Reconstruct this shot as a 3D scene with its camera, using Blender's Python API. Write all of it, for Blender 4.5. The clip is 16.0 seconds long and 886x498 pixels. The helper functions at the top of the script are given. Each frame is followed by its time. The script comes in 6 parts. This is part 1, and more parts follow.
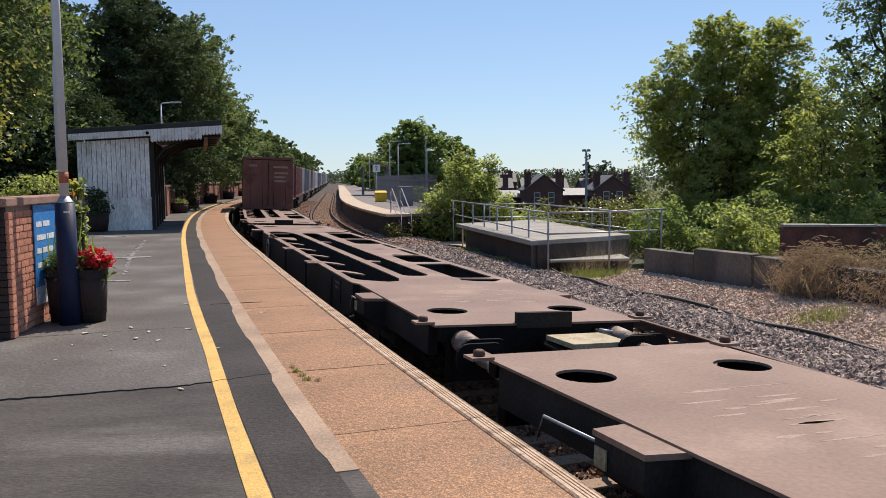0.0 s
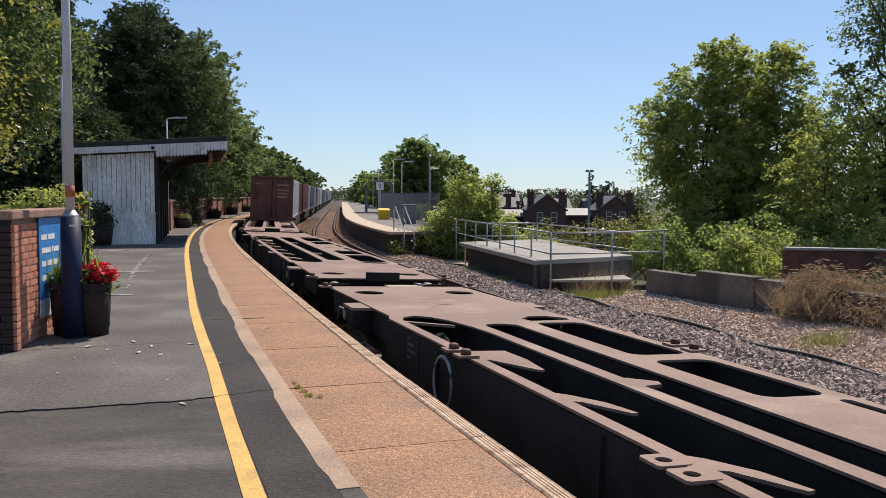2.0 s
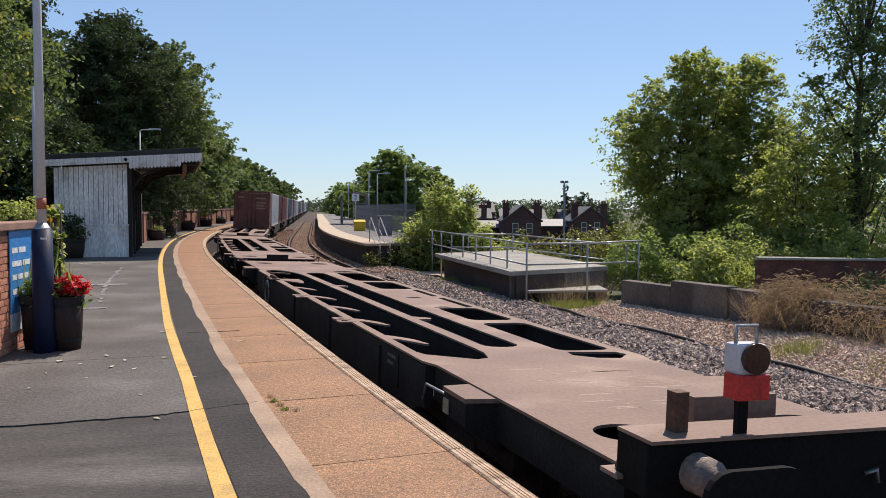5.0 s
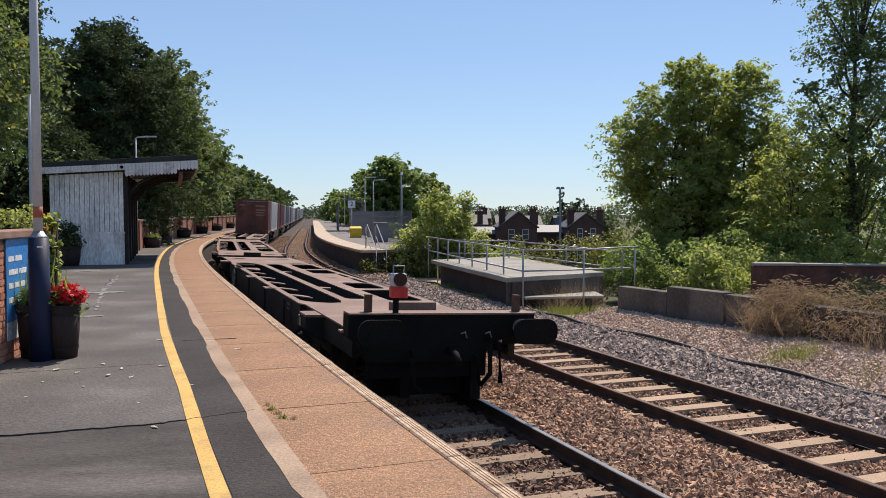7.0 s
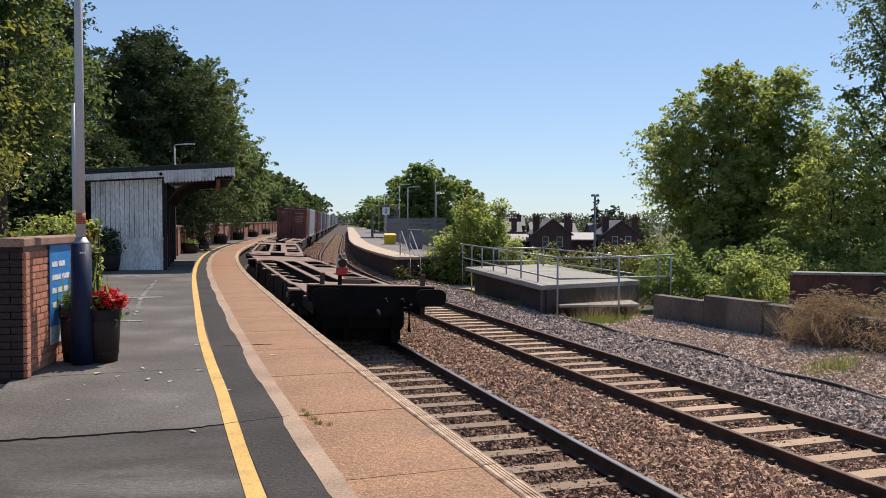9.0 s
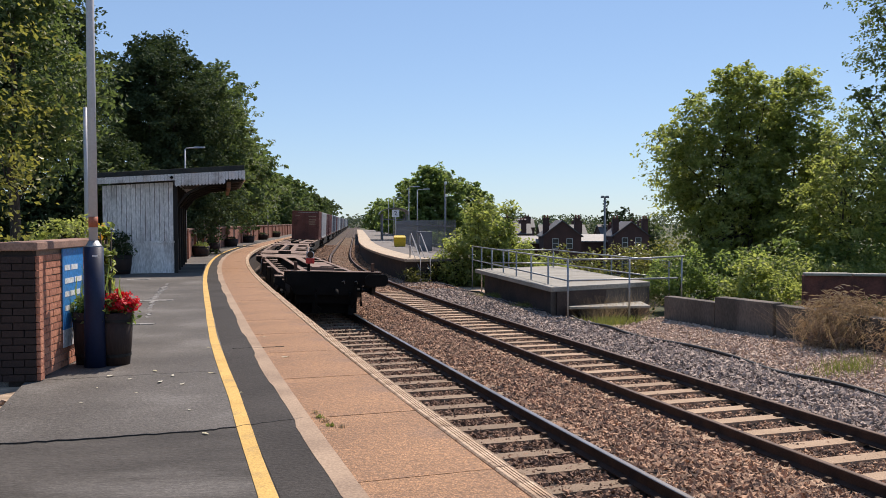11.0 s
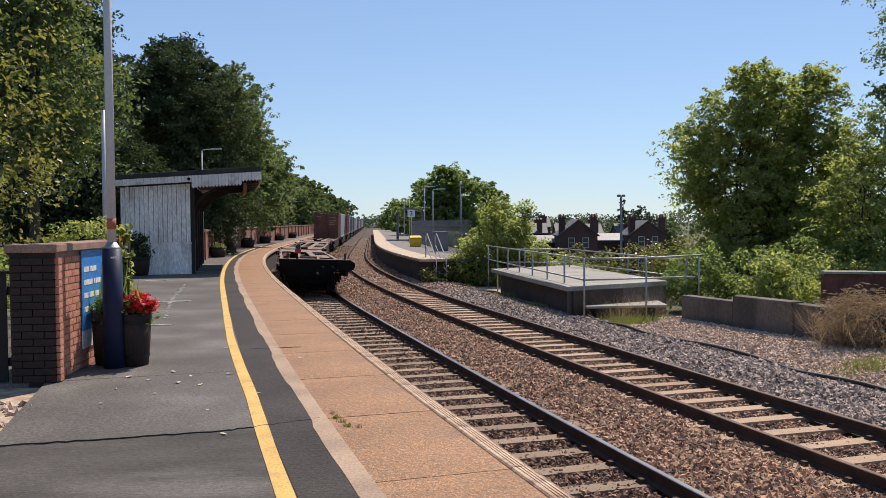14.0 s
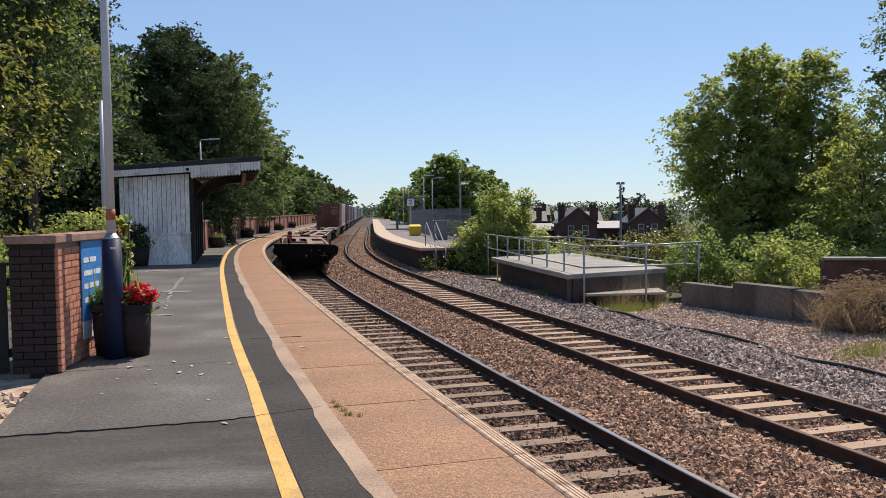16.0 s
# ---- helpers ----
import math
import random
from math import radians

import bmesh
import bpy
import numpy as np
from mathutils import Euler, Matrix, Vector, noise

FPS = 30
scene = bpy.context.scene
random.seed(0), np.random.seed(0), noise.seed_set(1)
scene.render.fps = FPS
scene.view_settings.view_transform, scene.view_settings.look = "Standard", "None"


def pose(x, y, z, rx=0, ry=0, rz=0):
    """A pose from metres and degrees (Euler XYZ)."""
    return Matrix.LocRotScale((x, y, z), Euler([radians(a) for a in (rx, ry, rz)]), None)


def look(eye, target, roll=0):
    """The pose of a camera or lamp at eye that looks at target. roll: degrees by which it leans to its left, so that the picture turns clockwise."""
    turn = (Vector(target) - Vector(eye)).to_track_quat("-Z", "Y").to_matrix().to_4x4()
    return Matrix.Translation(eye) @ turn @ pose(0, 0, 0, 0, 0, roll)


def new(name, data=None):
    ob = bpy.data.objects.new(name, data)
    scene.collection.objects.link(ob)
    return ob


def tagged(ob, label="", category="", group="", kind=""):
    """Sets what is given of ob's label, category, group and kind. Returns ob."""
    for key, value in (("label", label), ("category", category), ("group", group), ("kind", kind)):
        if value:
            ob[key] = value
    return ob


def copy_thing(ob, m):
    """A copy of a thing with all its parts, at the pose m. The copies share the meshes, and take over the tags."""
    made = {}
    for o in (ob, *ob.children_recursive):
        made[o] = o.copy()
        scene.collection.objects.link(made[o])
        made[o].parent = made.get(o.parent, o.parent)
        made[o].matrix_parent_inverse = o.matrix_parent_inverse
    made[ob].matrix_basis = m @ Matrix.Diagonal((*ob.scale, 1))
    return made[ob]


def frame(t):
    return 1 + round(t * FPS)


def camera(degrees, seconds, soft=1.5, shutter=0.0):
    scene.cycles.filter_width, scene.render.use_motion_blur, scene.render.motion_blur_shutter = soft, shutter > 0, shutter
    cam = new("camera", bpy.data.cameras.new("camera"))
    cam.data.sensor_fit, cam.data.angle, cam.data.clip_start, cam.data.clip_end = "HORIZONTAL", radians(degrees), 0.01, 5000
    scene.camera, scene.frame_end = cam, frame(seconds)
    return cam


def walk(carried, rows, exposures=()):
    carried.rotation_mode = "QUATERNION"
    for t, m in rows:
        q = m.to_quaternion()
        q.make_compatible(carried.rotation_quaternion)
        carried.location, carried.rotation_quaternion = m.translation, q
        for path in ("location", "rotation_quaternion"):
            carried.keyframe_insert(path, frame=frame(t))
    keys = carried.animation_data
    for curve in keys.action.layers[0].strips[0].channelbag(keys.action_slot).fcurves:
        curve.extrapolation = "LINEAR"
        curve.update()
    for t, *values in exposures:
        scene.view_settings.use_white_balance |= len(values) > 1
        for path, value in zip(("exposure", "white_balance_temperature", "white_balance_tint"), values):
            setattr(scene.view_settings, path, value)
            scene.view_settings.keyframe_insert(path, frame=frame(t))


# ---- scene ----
cam = camera(55.3, 16.0, soft=0.85)
PATH = [
    (0.0, 0.063, 0.043, 1.607, -7.09, -4.87, 0.54), (0.5, 0.065, 0.026, 1.609, -6.83, -4.78, 0.26),
    (1.0, 0.056, 0.022, 1.611, -6.59, -4.26, -0.13), (1.5, 0.056, 0.015, 1.615, -6.69, -3.82, -0.22),
    (2.0, 0.049, 0.019, 1.611, -6.88, -3.63, -0.24), (2.5, 0.038, 0.021, 1.609, -6.95, -3.52, -0.35),
    (3.0, 0.030, 0.011, 1.619, -7.05, -3.39, -0.47), (3.5, 0.026, 0.013, 1.615, -7.29, -3.18, -0.67),
    (4.0, 0.036, -0.003, 1.618, -7.59, -2.98, -0.52), (4.5, 0.042, 0.020, 1.614, -8.27, -2.91, -0.21),
    (7.0, 0.032, 0.009, 1.624, -8.80, -2.44, 0.08), (7.5, 0.024, 0.014, 1.623, -8.13, -2.23, -0.19),
    (8.0, 0.022, -0.007, 1.625, -7.52, -2.20, -0.20), (8.5, 0.012, -0.004, 1.620, -6.87, -2.20, -0.19),
    (9.0, 0.015, -0.006, 1.632, -6.51, -1.97, -0.11), (11.5, 0.000, -0.004, 1.630, -5.62, -1.83, 0.27),
    (12.0, 0.001, 0.007, 1.628, -5.27, -1.96, 0.47), (12.5, 0.005, 0.006, 1.633, -4.99, -2.03, 0.54),
    (13.0, 0.002, 0.006, 1.629, -4.91, -2.10, 0.40), (13.5, -0.001, 0.002, 1.628, -4.74, -1.98, 0.31),
    (14.0, 0.001, -0.006, 1.633, -4.81, -1.83, 0.43), (14.5, 0.001, -0.001, 1.634, -4.97, -2.00, 0.70),
    (15.0, 0.000, 0.007, 1.632, -4.99, -2.30, 0.79), (15.5, -0.001, 0.008, 1.630, -4.91, -2.45, 0.61),
    (16.0, 0.000, 0.000, 1.630, -4.85, -2.59, 0.80)]
walk(cam, [(t, pose(x, y, z, 90 + pitch, roll, yaw)) for t, x, y, z, yaw, pitch, roll in PATH],
     [(0.0, 0.2, 6990, 16), (16.0, 0.2, 6990, 16)])

# ---- daylight: clear summer sky, high sun ahead and to the right ----
SUN_AZ, SUN_EL = 31.0, 55.0          # degrees from +y towards +x, and above the horizon
world = bpy.data.worlds.new("sky")
scene.world = world
world.use_nodes = True
wn = world.node_tree.nodes
sky = wn.new("ShaderNodeTexSky")
sky.sky_type, sky.sun_disc = "NISHITA", False
sky.sun_elevation, sky.sun_rotation = radians(SUN_EL), radians(SUN_AZ)
sky.air_density, sky.dust_density, sky.ozone_density = 1.0, 0.0, 2.5
soften = wn.new("ShaderNodeGamma")          # evens the glare near the horizon
soften.inputs["Gamma"].default_value = 0.62
world.node_tree.links.new(sky.outputs[0], soften.inputs["Color"])
tint = wn.new("ShaderNodeVectorMath")
tint.operation = "MULTIPLY"
tint.inputs[1].default_value = (0.6, 0.78, 1.0)
world.node_tree.links.new(soften.outputs[0], tint.inputs[0])
world.node_tree.links.new(tint.outputs[0], wn["Background"].inputs[0])
wn["Background"].inputs[1].default_value = 0.23
sun = new("sun", bpy.data.lights.new("sun", "SUN"))
sun.data.energy, sun.data.angle, sun.data.color = 4.9, radians(0.55), (1.0, 0.95, 0.87)
toward = Vector((math.sin(radians(SUN_AZ)) * math.cos(radians(SUN_EL)), math.cos(radians(SUN_AZ)) * math.cos(radians(SUN_EL)), math.sin(radians(SUN_EL))))
sun.matrix_world = look(toward * 50, (0, 0, 0))


# ---- materials ----
def mat(name, a, b=None, scale=3.0, fine=60.0, rough=0.8, metal=0.0, bump=0.25, vary="", grain=0.25, spec=0.4, leaf=0.0, speck=0.0, speckscale=90.0, stretch=None, third=None, thirdscale=0.6):
    """A surface between colours a and b: large patches, fine grain and relief. vary: 'object' or 'island' shifts each piece."""
    b = b or tuple(c * 0.75 for c in a)
    m = bpy.data.materials.new(name)
    m.use_nodes = True
    t = m.node_tree
    n, link = t.nodes, t.links.new
    p = n["Principled BSDF"]
    co = n.new("ShaderNodeTexCoord").outputs["Object"]
    if stretch:
        mp = n.new("ShaderNodeMapping")
        mp.inputs["Scale"].default_value = stretch
        link(co, mp.inputs["Vector"])
        co = mp.outputs[0]
    big, small = n.new("ShaderNodeTexNoise"), n.new("ShaderNodeTexNoise")
    for node, sc, dt in ((big, scale, 5.0), (small, fine, 3.0)):
        node.inputs["Scale"].default_value, node.inputs["Detail"].default_value = sc, dt
        link(co, node.inputs["Vector"])
    ramp = n.new("ShaderNodeMapRange")
    ramp.inputs["From Min"].default_value, ramp.inputs["From Max"].default_value = 0.35, 0.65
    link(big.outputs["Fac"], ramp.inputs["Value"])
    fac = ramp.outputs[0]
    if vary:
        add = n.new("ShaderNodeMath")
        add.operation, add.use_clamp = "MULTIPLY_ADD", True
        src = n.new("ShaderNodeObjectInfo").outputs["Random"] if vary == "object" else n.new("ShaderNodeNewGeometry").outputs["Random Per Island"]
        link(src, add.inputs[0])
        add.inputs[1].default_value = 0.75
        half = n.new("ShaderNodeMath")
        half.operation = "MULTIPLY"
        link(fac, half.inputs[0])
        half.inputs[1].default_value = 0.3
        link(half.outputs[0], add.inputs[2])
        fac = add.outputs[0]
    mix = n.new("ShaderNodeMix")
    mix.data_type = "RGBA"
    mix.inputs[6].default_value, mix.inputs[7].default_value = (*a, 1), (*b, 1)
    link(fac, mix.inputs[0])
    col = mix.outputs[2]
    if third:
        spots = n.new("ShaderNodeTexNoise")
        spots.inputs["Scale"].default_value, spots.inputs["Detail"].default_value = thirdscale, 7.0
        link(co, spots.inputs["Vector"])
        sr = n.new("ShaderNodeMapRange")
        sr.inputs["From Min"].default_value, sr.inputs["From Max"].default_value, sr.inputs["To Max"].default_value = 0.55, 0.68, 0.8
        link(spots.outputs["Fac"], sr.inputs["Value"])
        m3 = n.new("ShaderNodeMix")
        m3.data_type = "RGBA"
        link(sr.outputs[0], m3.inputs[0])
        link(col, m3.inputs[6])
        m3.inputs[7].default_value = (*third, 1)
        col = m3.outputs[2]
    gr = n.new("ShaderNodeMapRange")
    gr.inputs["From Min"].default_value, gr.inputs["From Max"].default_value = 0.3, 0.7
    gr.inputs["To Min"].default_value, gr.inputs["To Max"].default_value = 1 - grain, 1 + grain
    link(small.outputs["Fac"], gr.inputs["Value"])
    if speck:
        vo = n.new("ShaderNodeTexVoronoi")
        vo.inputs["Scale"].default_value = speckscale
        link(co, vo.inputs["Vector"])
        sv = n.new("ShaderNodeSeparateColor")
        link(vo.outputs["Color"], sv.inputs[0])
        pw = n.new("ShaderNodeMath")
        pw.operation = "POWER"
        link(sv.outputs[0], pw.inputs[0])
        pw.inputs[1].default_value = 2.0
        sc2 = n.new("ShaderNodeMath")
        sc2.operation = "MULTIPLY_ADD"
        link(pw.outputs[0], sc2.inputs[0])
        sc2.inputs[1].default_value, sc2.inputs[2].default_value = 2.4 * speck, 1 - 0.8 * speck
        m4 = n.new("ShaderNodeVectorMath")
        m4.operation = "SCALE"
        link(col, m4.inputs[0])
        link(sc2.outputs[0], m4.inputs["Scale"])
        col = m4.outputs[0]
    mul = n.new("ShaderNodeVectorMath")
    mul.operation = "SCALE"
    link(col, mul.inputs[0])
    link(gr.outputs[0], mul.inputs["Scale"])
    link(mul.outputs[0], p.inputs["Base Color"])
    p.inputs["Roughness"].default_value, p.inputs["Metallic"].default_value = rough, metal
    p.inputs["Specular IOR Level"].default_value = spec
    if bump:
        bp = n.new("ShaderNodeBump")
        bp.inputs["Strength"].default_value, bp.inputs["Distance"].default_value = bump, 0.02
        link(small.outputs["Fac"], bp.inputs["Height"])
        link(bp.outputs[0], p.inputs["Normal"])
    if leaf:
        tr = n.new("ShaderNodeBsdfTranslucent")
        hs = n.new("ShaderNodeVectorMath")
        hs.operation = "MULTIPLY"
        link(mul.outputs[0], hs.inputs[0])
        hs.inputs[1].default_value = (1.55, 1.6, 1.0)
        link(hs.outputs[0], tr.inputs["Color"])
        ms = n.new("ShaderNodeMixShader")
        ms.inputs[0].default_value = leaf
        link(p.outputs[0], ms.inputs[1])
        link(tr.outputs[0], ms.inputs[2])
        link(ms.outputs[0], n["Material Output"].inputs["Surface"])
    return m


ASPHALT = mat("asphalt", (0.086, 0.077, 0.068), (0.138, 0.125, 0.111), 0.7, 30, 0.7, spec=0.18, bump=0.35, grain=0.22, third=(0.165, 0.152, 0.138), thirdscale=0.7, speck=0.28, speckscale=150)
OLDTARMAC = mat("worn_tarmac", (0.05, 0.044, 0.038), (0.09, 0.08, 0.07), 1.1, 34, 0.72, spec=0.18, bump=0.3, grain=0.2, third=(0.13, 0.118, 0.106), thirdscale=0.8, speck=0.28, speckscale=150, stretch=(0.55, 1.6, 1))
PATCH = mat("fresh_asphalt", (0.036, 0.031, 0.027), (0.056, 0.049, 0.043), 0.9, 30, 0.75, spec=0.15, bump=0.3, grain=0.2, speck=0.28, speckscale=150)
SEAM = mat("seam_tar", (0.028, 0.026, 0.024), None, 4, 80, 0.6)
ORANGE = mat("pink_aggregate", (0.325, 0.168, 0.078), (0.24, 0.123, 0.058), 0.9, 24, 0.72, bump=0.5, grain=0.2, third=(0.2, 0.112, 0.066), thirdscale=1.3, speck=0.5, speckscale=130)
STRIP = mat("pale_mortar", (0.38, 0.27, 0.185), (0.28, 0.195, 0.135), 1.5, 50, 0.9, grain=0.2)
COPING = mat("coping_stone", (0.58, 0.43, 0.3), (0.4, 0.27, 0.17), 4.0, 45, 0.85, bump=0.5, third=(0.22, 0.14, 0.09), thirdscale=6)
YELLOW = mat("yellow_paint", (0.66, 0.405, 0.11), (0.54, 0.325, 0.085), 2.0, 70, 0.7, grain=0.22, third=(0.42, 0.27, 0.09), thirdscale=5)
WHITEPAINT = mat("worn_white_paint", (0.3, 0.285, 0.265), (0.16, 0.15, 0.14), 6, 60, 0.8)
DARKBRICK = mat("sooty_brick", (0.07, 0.05, 0.042), (0.045, 0.036, 0.032), 2, 30, 0.95)
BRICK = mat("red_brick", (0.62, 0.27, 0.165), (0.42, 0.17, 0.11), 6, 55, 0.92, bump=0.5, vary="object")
# Darker copy of the red brick: paints shade onto the pier's end face
SHADEBRICK = mat("shaded_red_brick", (0.045, 0.027, 0.023), (0.034, 0.022, 0.019), 6, 55, 0.92, bump=0.5, vary="object")
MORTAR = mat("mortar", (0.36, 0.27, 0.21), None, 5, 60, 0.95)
# Mortar darkened in the same way for the shaded pier
SHADEMORTAR = mat("shaded_mortar", (0.045, 0.034, 0.028), None, 5, 60, 0.95)
BRICKFAR = mat("weathered_brick", (0.3, 0.125, 0.08), (0.2, 0.085, 0.06), 1.5, 20, 0.95)
PARAPETBRICK = mat("deep_red_brick", (0.17, 0.062, 0.047), (0.1, 0.042, 0.035), 2.5, 30, 0.92, third=(0.06, 0.032, 0.028), thirdscale=1.5)
CAP = mat("brick_coping", (0.33, 0.2, 0.15), (0.24, 0.145, 0.11), 3, 50, 0.9)
SLEEPER = mat("concrete_sleeper", (0.45, 0.315, 0.21), (0.28, 0.19, 0.125), 3, 45, 0.92, vary="object")
SLEEPERDARK = mat("grimy_sleeper", (0.31, 0.22, 0.15), (0.19, 0.135, 0.092), 3, 45, 0.92, vary="object")
CLIP = mat("rusty_clip", (0.07, 0.045, 0.03), None, 6, 60, 0.8, 0.4)
RAILSIDE = mat("rail_rust", (0.075, 0.043, 0.03), (0.045, 0.028, 0.022), 4, 60, 0.85, 0.2)
RAILTOP = mat("rail_steel", (0.32, 0.29, 0.27), (0.24, 0.2, 0.17), 2, 80, 0.34, 1.0, bump=0.05)
RAILDULL = mat("rail_dull", (0.1, 0.065, 0.05), (0.07, 0.045, 0.035), 2, 80, 0.6, 0.6, bump=0.1)
BALLAST = mat("ballast_bed", (0.085, 0.06, 0.046), (0.05, 0.037, 0.03), 14, 26, 0.95, bump=1.0, grain=0.6)
STONEBROWN = mat("brown_ballast", (0.64, 0.385, 0.24), (0.08, 0.052, 0.04), 5, 40, 0.93, vary="island")
STONEDARK = mat("dark_brown_ballast", (0.4, 0.235, 0.15), (0.09, 0.058, 0.045), 5, 40, 0.93, vary="island")
STONEGREY = mat("grey_ballast", (0.63, 0.49, 0.4), (0.066, 0.05, 0.043), 5, 40, 0.93, vary="island")
STONETAN = mat("tan_rubble", (0.66, 0.5, 0.39), (0.36, 0.25, 0.18), 5, 40, 0.93, vary="island")
GROUND = mat("dry_ground", (0.46, 0.34, 0.25), (0.31, 0.23, 0.15), 0.35, 7, 0.95, bump=0.6, grain=0.4, third=(0.3, 0.25, 0.2), thirdscale=0.12)
MEADOW = mat("rough_grass", (0.055, 0.065, 0.028), (0.095, 0.09, 0.045), 0.4, 6, 0.95, bump=0.6, grain=0.35, third=(0.12, 0.1, 0.06), thirdscale=0.15)
RUST = mat("rusty_deck", (0.235, 0.147, 0.105), (0.172, 0.104, 0.074), 0.8, 30, 0.7, 0.0, bump=0.12, grain=0.14, third=(0.31, 0.21, 0.155), thirdscale=0.9)
SCUFF = mat("scuffed_rust", (0.33, 0.235, 0.18), (0.25, 0.165, 0.12), 6, 50, 0.7)
FRAME = mat("grimy_frame", (0.034, 0.028, 0.024), (0.019, 0.016, 0.014), 2, 35, 0.9, spec=0.25)
SIDELETTER = mat("grimy_lettering", (0.12, 0.11, 0.1), (0.06, 0.055, 0.05), 9, 60, 0.85)
# Greasy black parts, and the black sheets that stand in for shade below decks
BLACK = mat("grease_shade_black", (0.009, 0.0085, 0.008), None, 3, 40, 0.8, spec=0.12)
SPIGOT = mat("rust_spigot", (0.13, 0.07, 0.045), (0.07, 0.04, 0.03), 10, 60, 0.7, 0.4)
HOUSING = mat("weathered_steel", (0.34, 0.26, 0.21), (0.16, 0.12, 0.1), 6, 50, 0.6, 0.2)
CREAM = mat("grimy_yellow_plate", (0.42, 0.35, 0.22), (0.28, 0.22, 0.13), 5, 50, 0.7)
STEEL = mat("galvanised_steel", (0.36, 0.37, 0.38), (0.27, 0.28, 0.29), 3, 50, 0.5, 0.7, bump=0.1)
GREYPAINT = mat("grey_paint", (0.55, 0.54, 0.55), (0.47, 0.465, 0.47), 2, 40, 0.5, grain=0.06, bump=0.04)
FENCEGREY = mat("fence_grey", (0.21, 0.22, 0.235), (0.16, 0.165, 0.18), 2, 40, 0.7)
NAVY = mat("navy_paint", (0.014, 0.024, 0.062), (0.01, 0.017, 0.045), 3, 50, 0.5, grain=0.1, bump=0.05, spec=0.25)
BAND = mat("orange_band", (0.45, 0.13, 0.06), (0.35, 0.1, 0.05), 6, 60, 0.6)
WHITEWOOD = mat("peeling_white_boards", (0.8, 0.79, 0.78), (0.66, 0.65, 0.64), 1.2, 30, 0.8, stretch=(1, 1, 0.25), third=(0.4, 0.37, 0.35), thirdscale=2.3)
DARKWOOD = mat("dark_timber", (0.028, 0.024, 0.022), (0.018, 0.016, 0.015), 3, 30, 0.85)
WARMWOOD = mat("brown_timber", (0.24, 0.13, 0.08), (0.16, 0.09, 0.06), 3, 30, 0.8)
ROOFFELT = mat("roof_felt", (0.03, 0.034, 0.035), (0.05, 0.055, 0.05), 2, 30, 0.9)
SIGNBLUE = mat("sign_blue", (0.04, 0.25, 0.62), (0.035, 0.22, 0.56), 2, 30, 0.4, bump=0)
SIGNWHITE = mat("sign_white", (0.75, 0.77, 0.78), (0.7, 0.72, 0.74), 2, 30, 0.5, bump=0)
BARREL = mat("stained_barrel", (0.045, 0.024, 0.018), (0.028, 0.016, 0.013), 5, 40, 0.75, stretch=(1, 1, 0.2))
HOOP = mat("iron_hoop", (0.03, 0.028, 0.027), None, 5, 50, 0.6, 0.6)
SOIL = mat("soil", (0.05, 0.035, 0.025), None, 8, 40, 0.95)
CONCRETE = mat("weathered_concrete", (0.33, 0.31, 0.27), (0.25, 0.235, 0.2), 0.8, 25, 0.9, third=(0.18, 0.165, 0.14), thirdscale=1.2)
# Stained wall concrete; its dark tone also paints shade on the slab's end
OLDCONC = mat("stained_shaded_concrete", (0.15, 0.125, 0.104), (0.08, 0.068, 0.058), 0.9, 25, 0.92, third=(0.06, 0.053, 0.045), thirdscale=1.1, stretch=(1, 1, 0.45))
PAVE = mat("grey_paving", (0.21, 0.185, 0.165), (0.16, 0.142, 0.128), 1, 30, 0.9)
PAVEEDGE = mat("pale_paving", (0.5, 0.4, 0.29), (0.42, 0.33, 0.24), 1, 30, 0.9)
HOSE = mat("black_cable", (0.025, 0.024, 0.024), None, 5, 40, 0.6)
GRITYELLOW = mat("yellow_plastic", (0.75, 0.5, 0.03), (0.65, 0.42, 0.03), 2, 30, 0.5)
TILEROOF = mat("slate_roof", (0.095, 0.09, 0.09), (0.07, 0.066, 0.067), 2, 10, 0.7)
PALEROOF = mat("pale_roof", (0.25, 0.235, 0.225), (0.2, 0.19, 0.18), 2, 10, 0.6)
HOUSEBRICK = mat("house_brick", (0.1, 0.052, 0.045), (0.07, 0.04, 0.036), 0.8, 12, 0.92)
WINDOWGLASS = mat("window_glass", (0.05, 0.06, 0.07), None, 1, 5, 0.08, bump=0, spec=0.7)
WHITEFRAME = mat("white_frame", (0.5, 0.5, 0.49), None, 2, 20, 0.5, bump=0)
BARK = mat("bark", (0.085, 0.065, 0.05), (0.05, 0.04, 0.032), 6, 30, 0.95, stretch=(1, 1, 0.3), bump=0.6)
LEAFDARK = mat("dark_foliage", (0.04, 0.06, 0.03), (0.075, 0.105, 0.048), 1.0, 8, 0.8, bump=0, spec=0.15, vary="island", leaf=0.2, grain=0.1)
LEAFMID = mat("green_foliage", (0.11, 0.16, 0.055), (0.23, 0.28, 0.105), 1.0, 8, 0.45, bump=0, vary="island", leaf=0.58, grain=0.1)
LEAFLIGHT = mat("light_foliage", (0.135, 0.172, 0.058), (0.36, 0.378, 0.142), 1.0, 8, 0.45, bump=0, vary="island", leaf=0.6, grain=0.1)
LEAFDEEP = mat("deep_foliage", (0.075, 0.11, 0.043), (0.145, 0.185, 0.075), 1.0, 8, 0.55, bump=0, vary="island", leaf=0.45, grain=0.1)
LEAFFAR = mat("far_foliage", (0.06, 0.085, 0.05), (0.1, 0.125, 0.07), 0.05, 2, 0.7, bump=0, vary="island", leaf=0.25, grain=0.1)
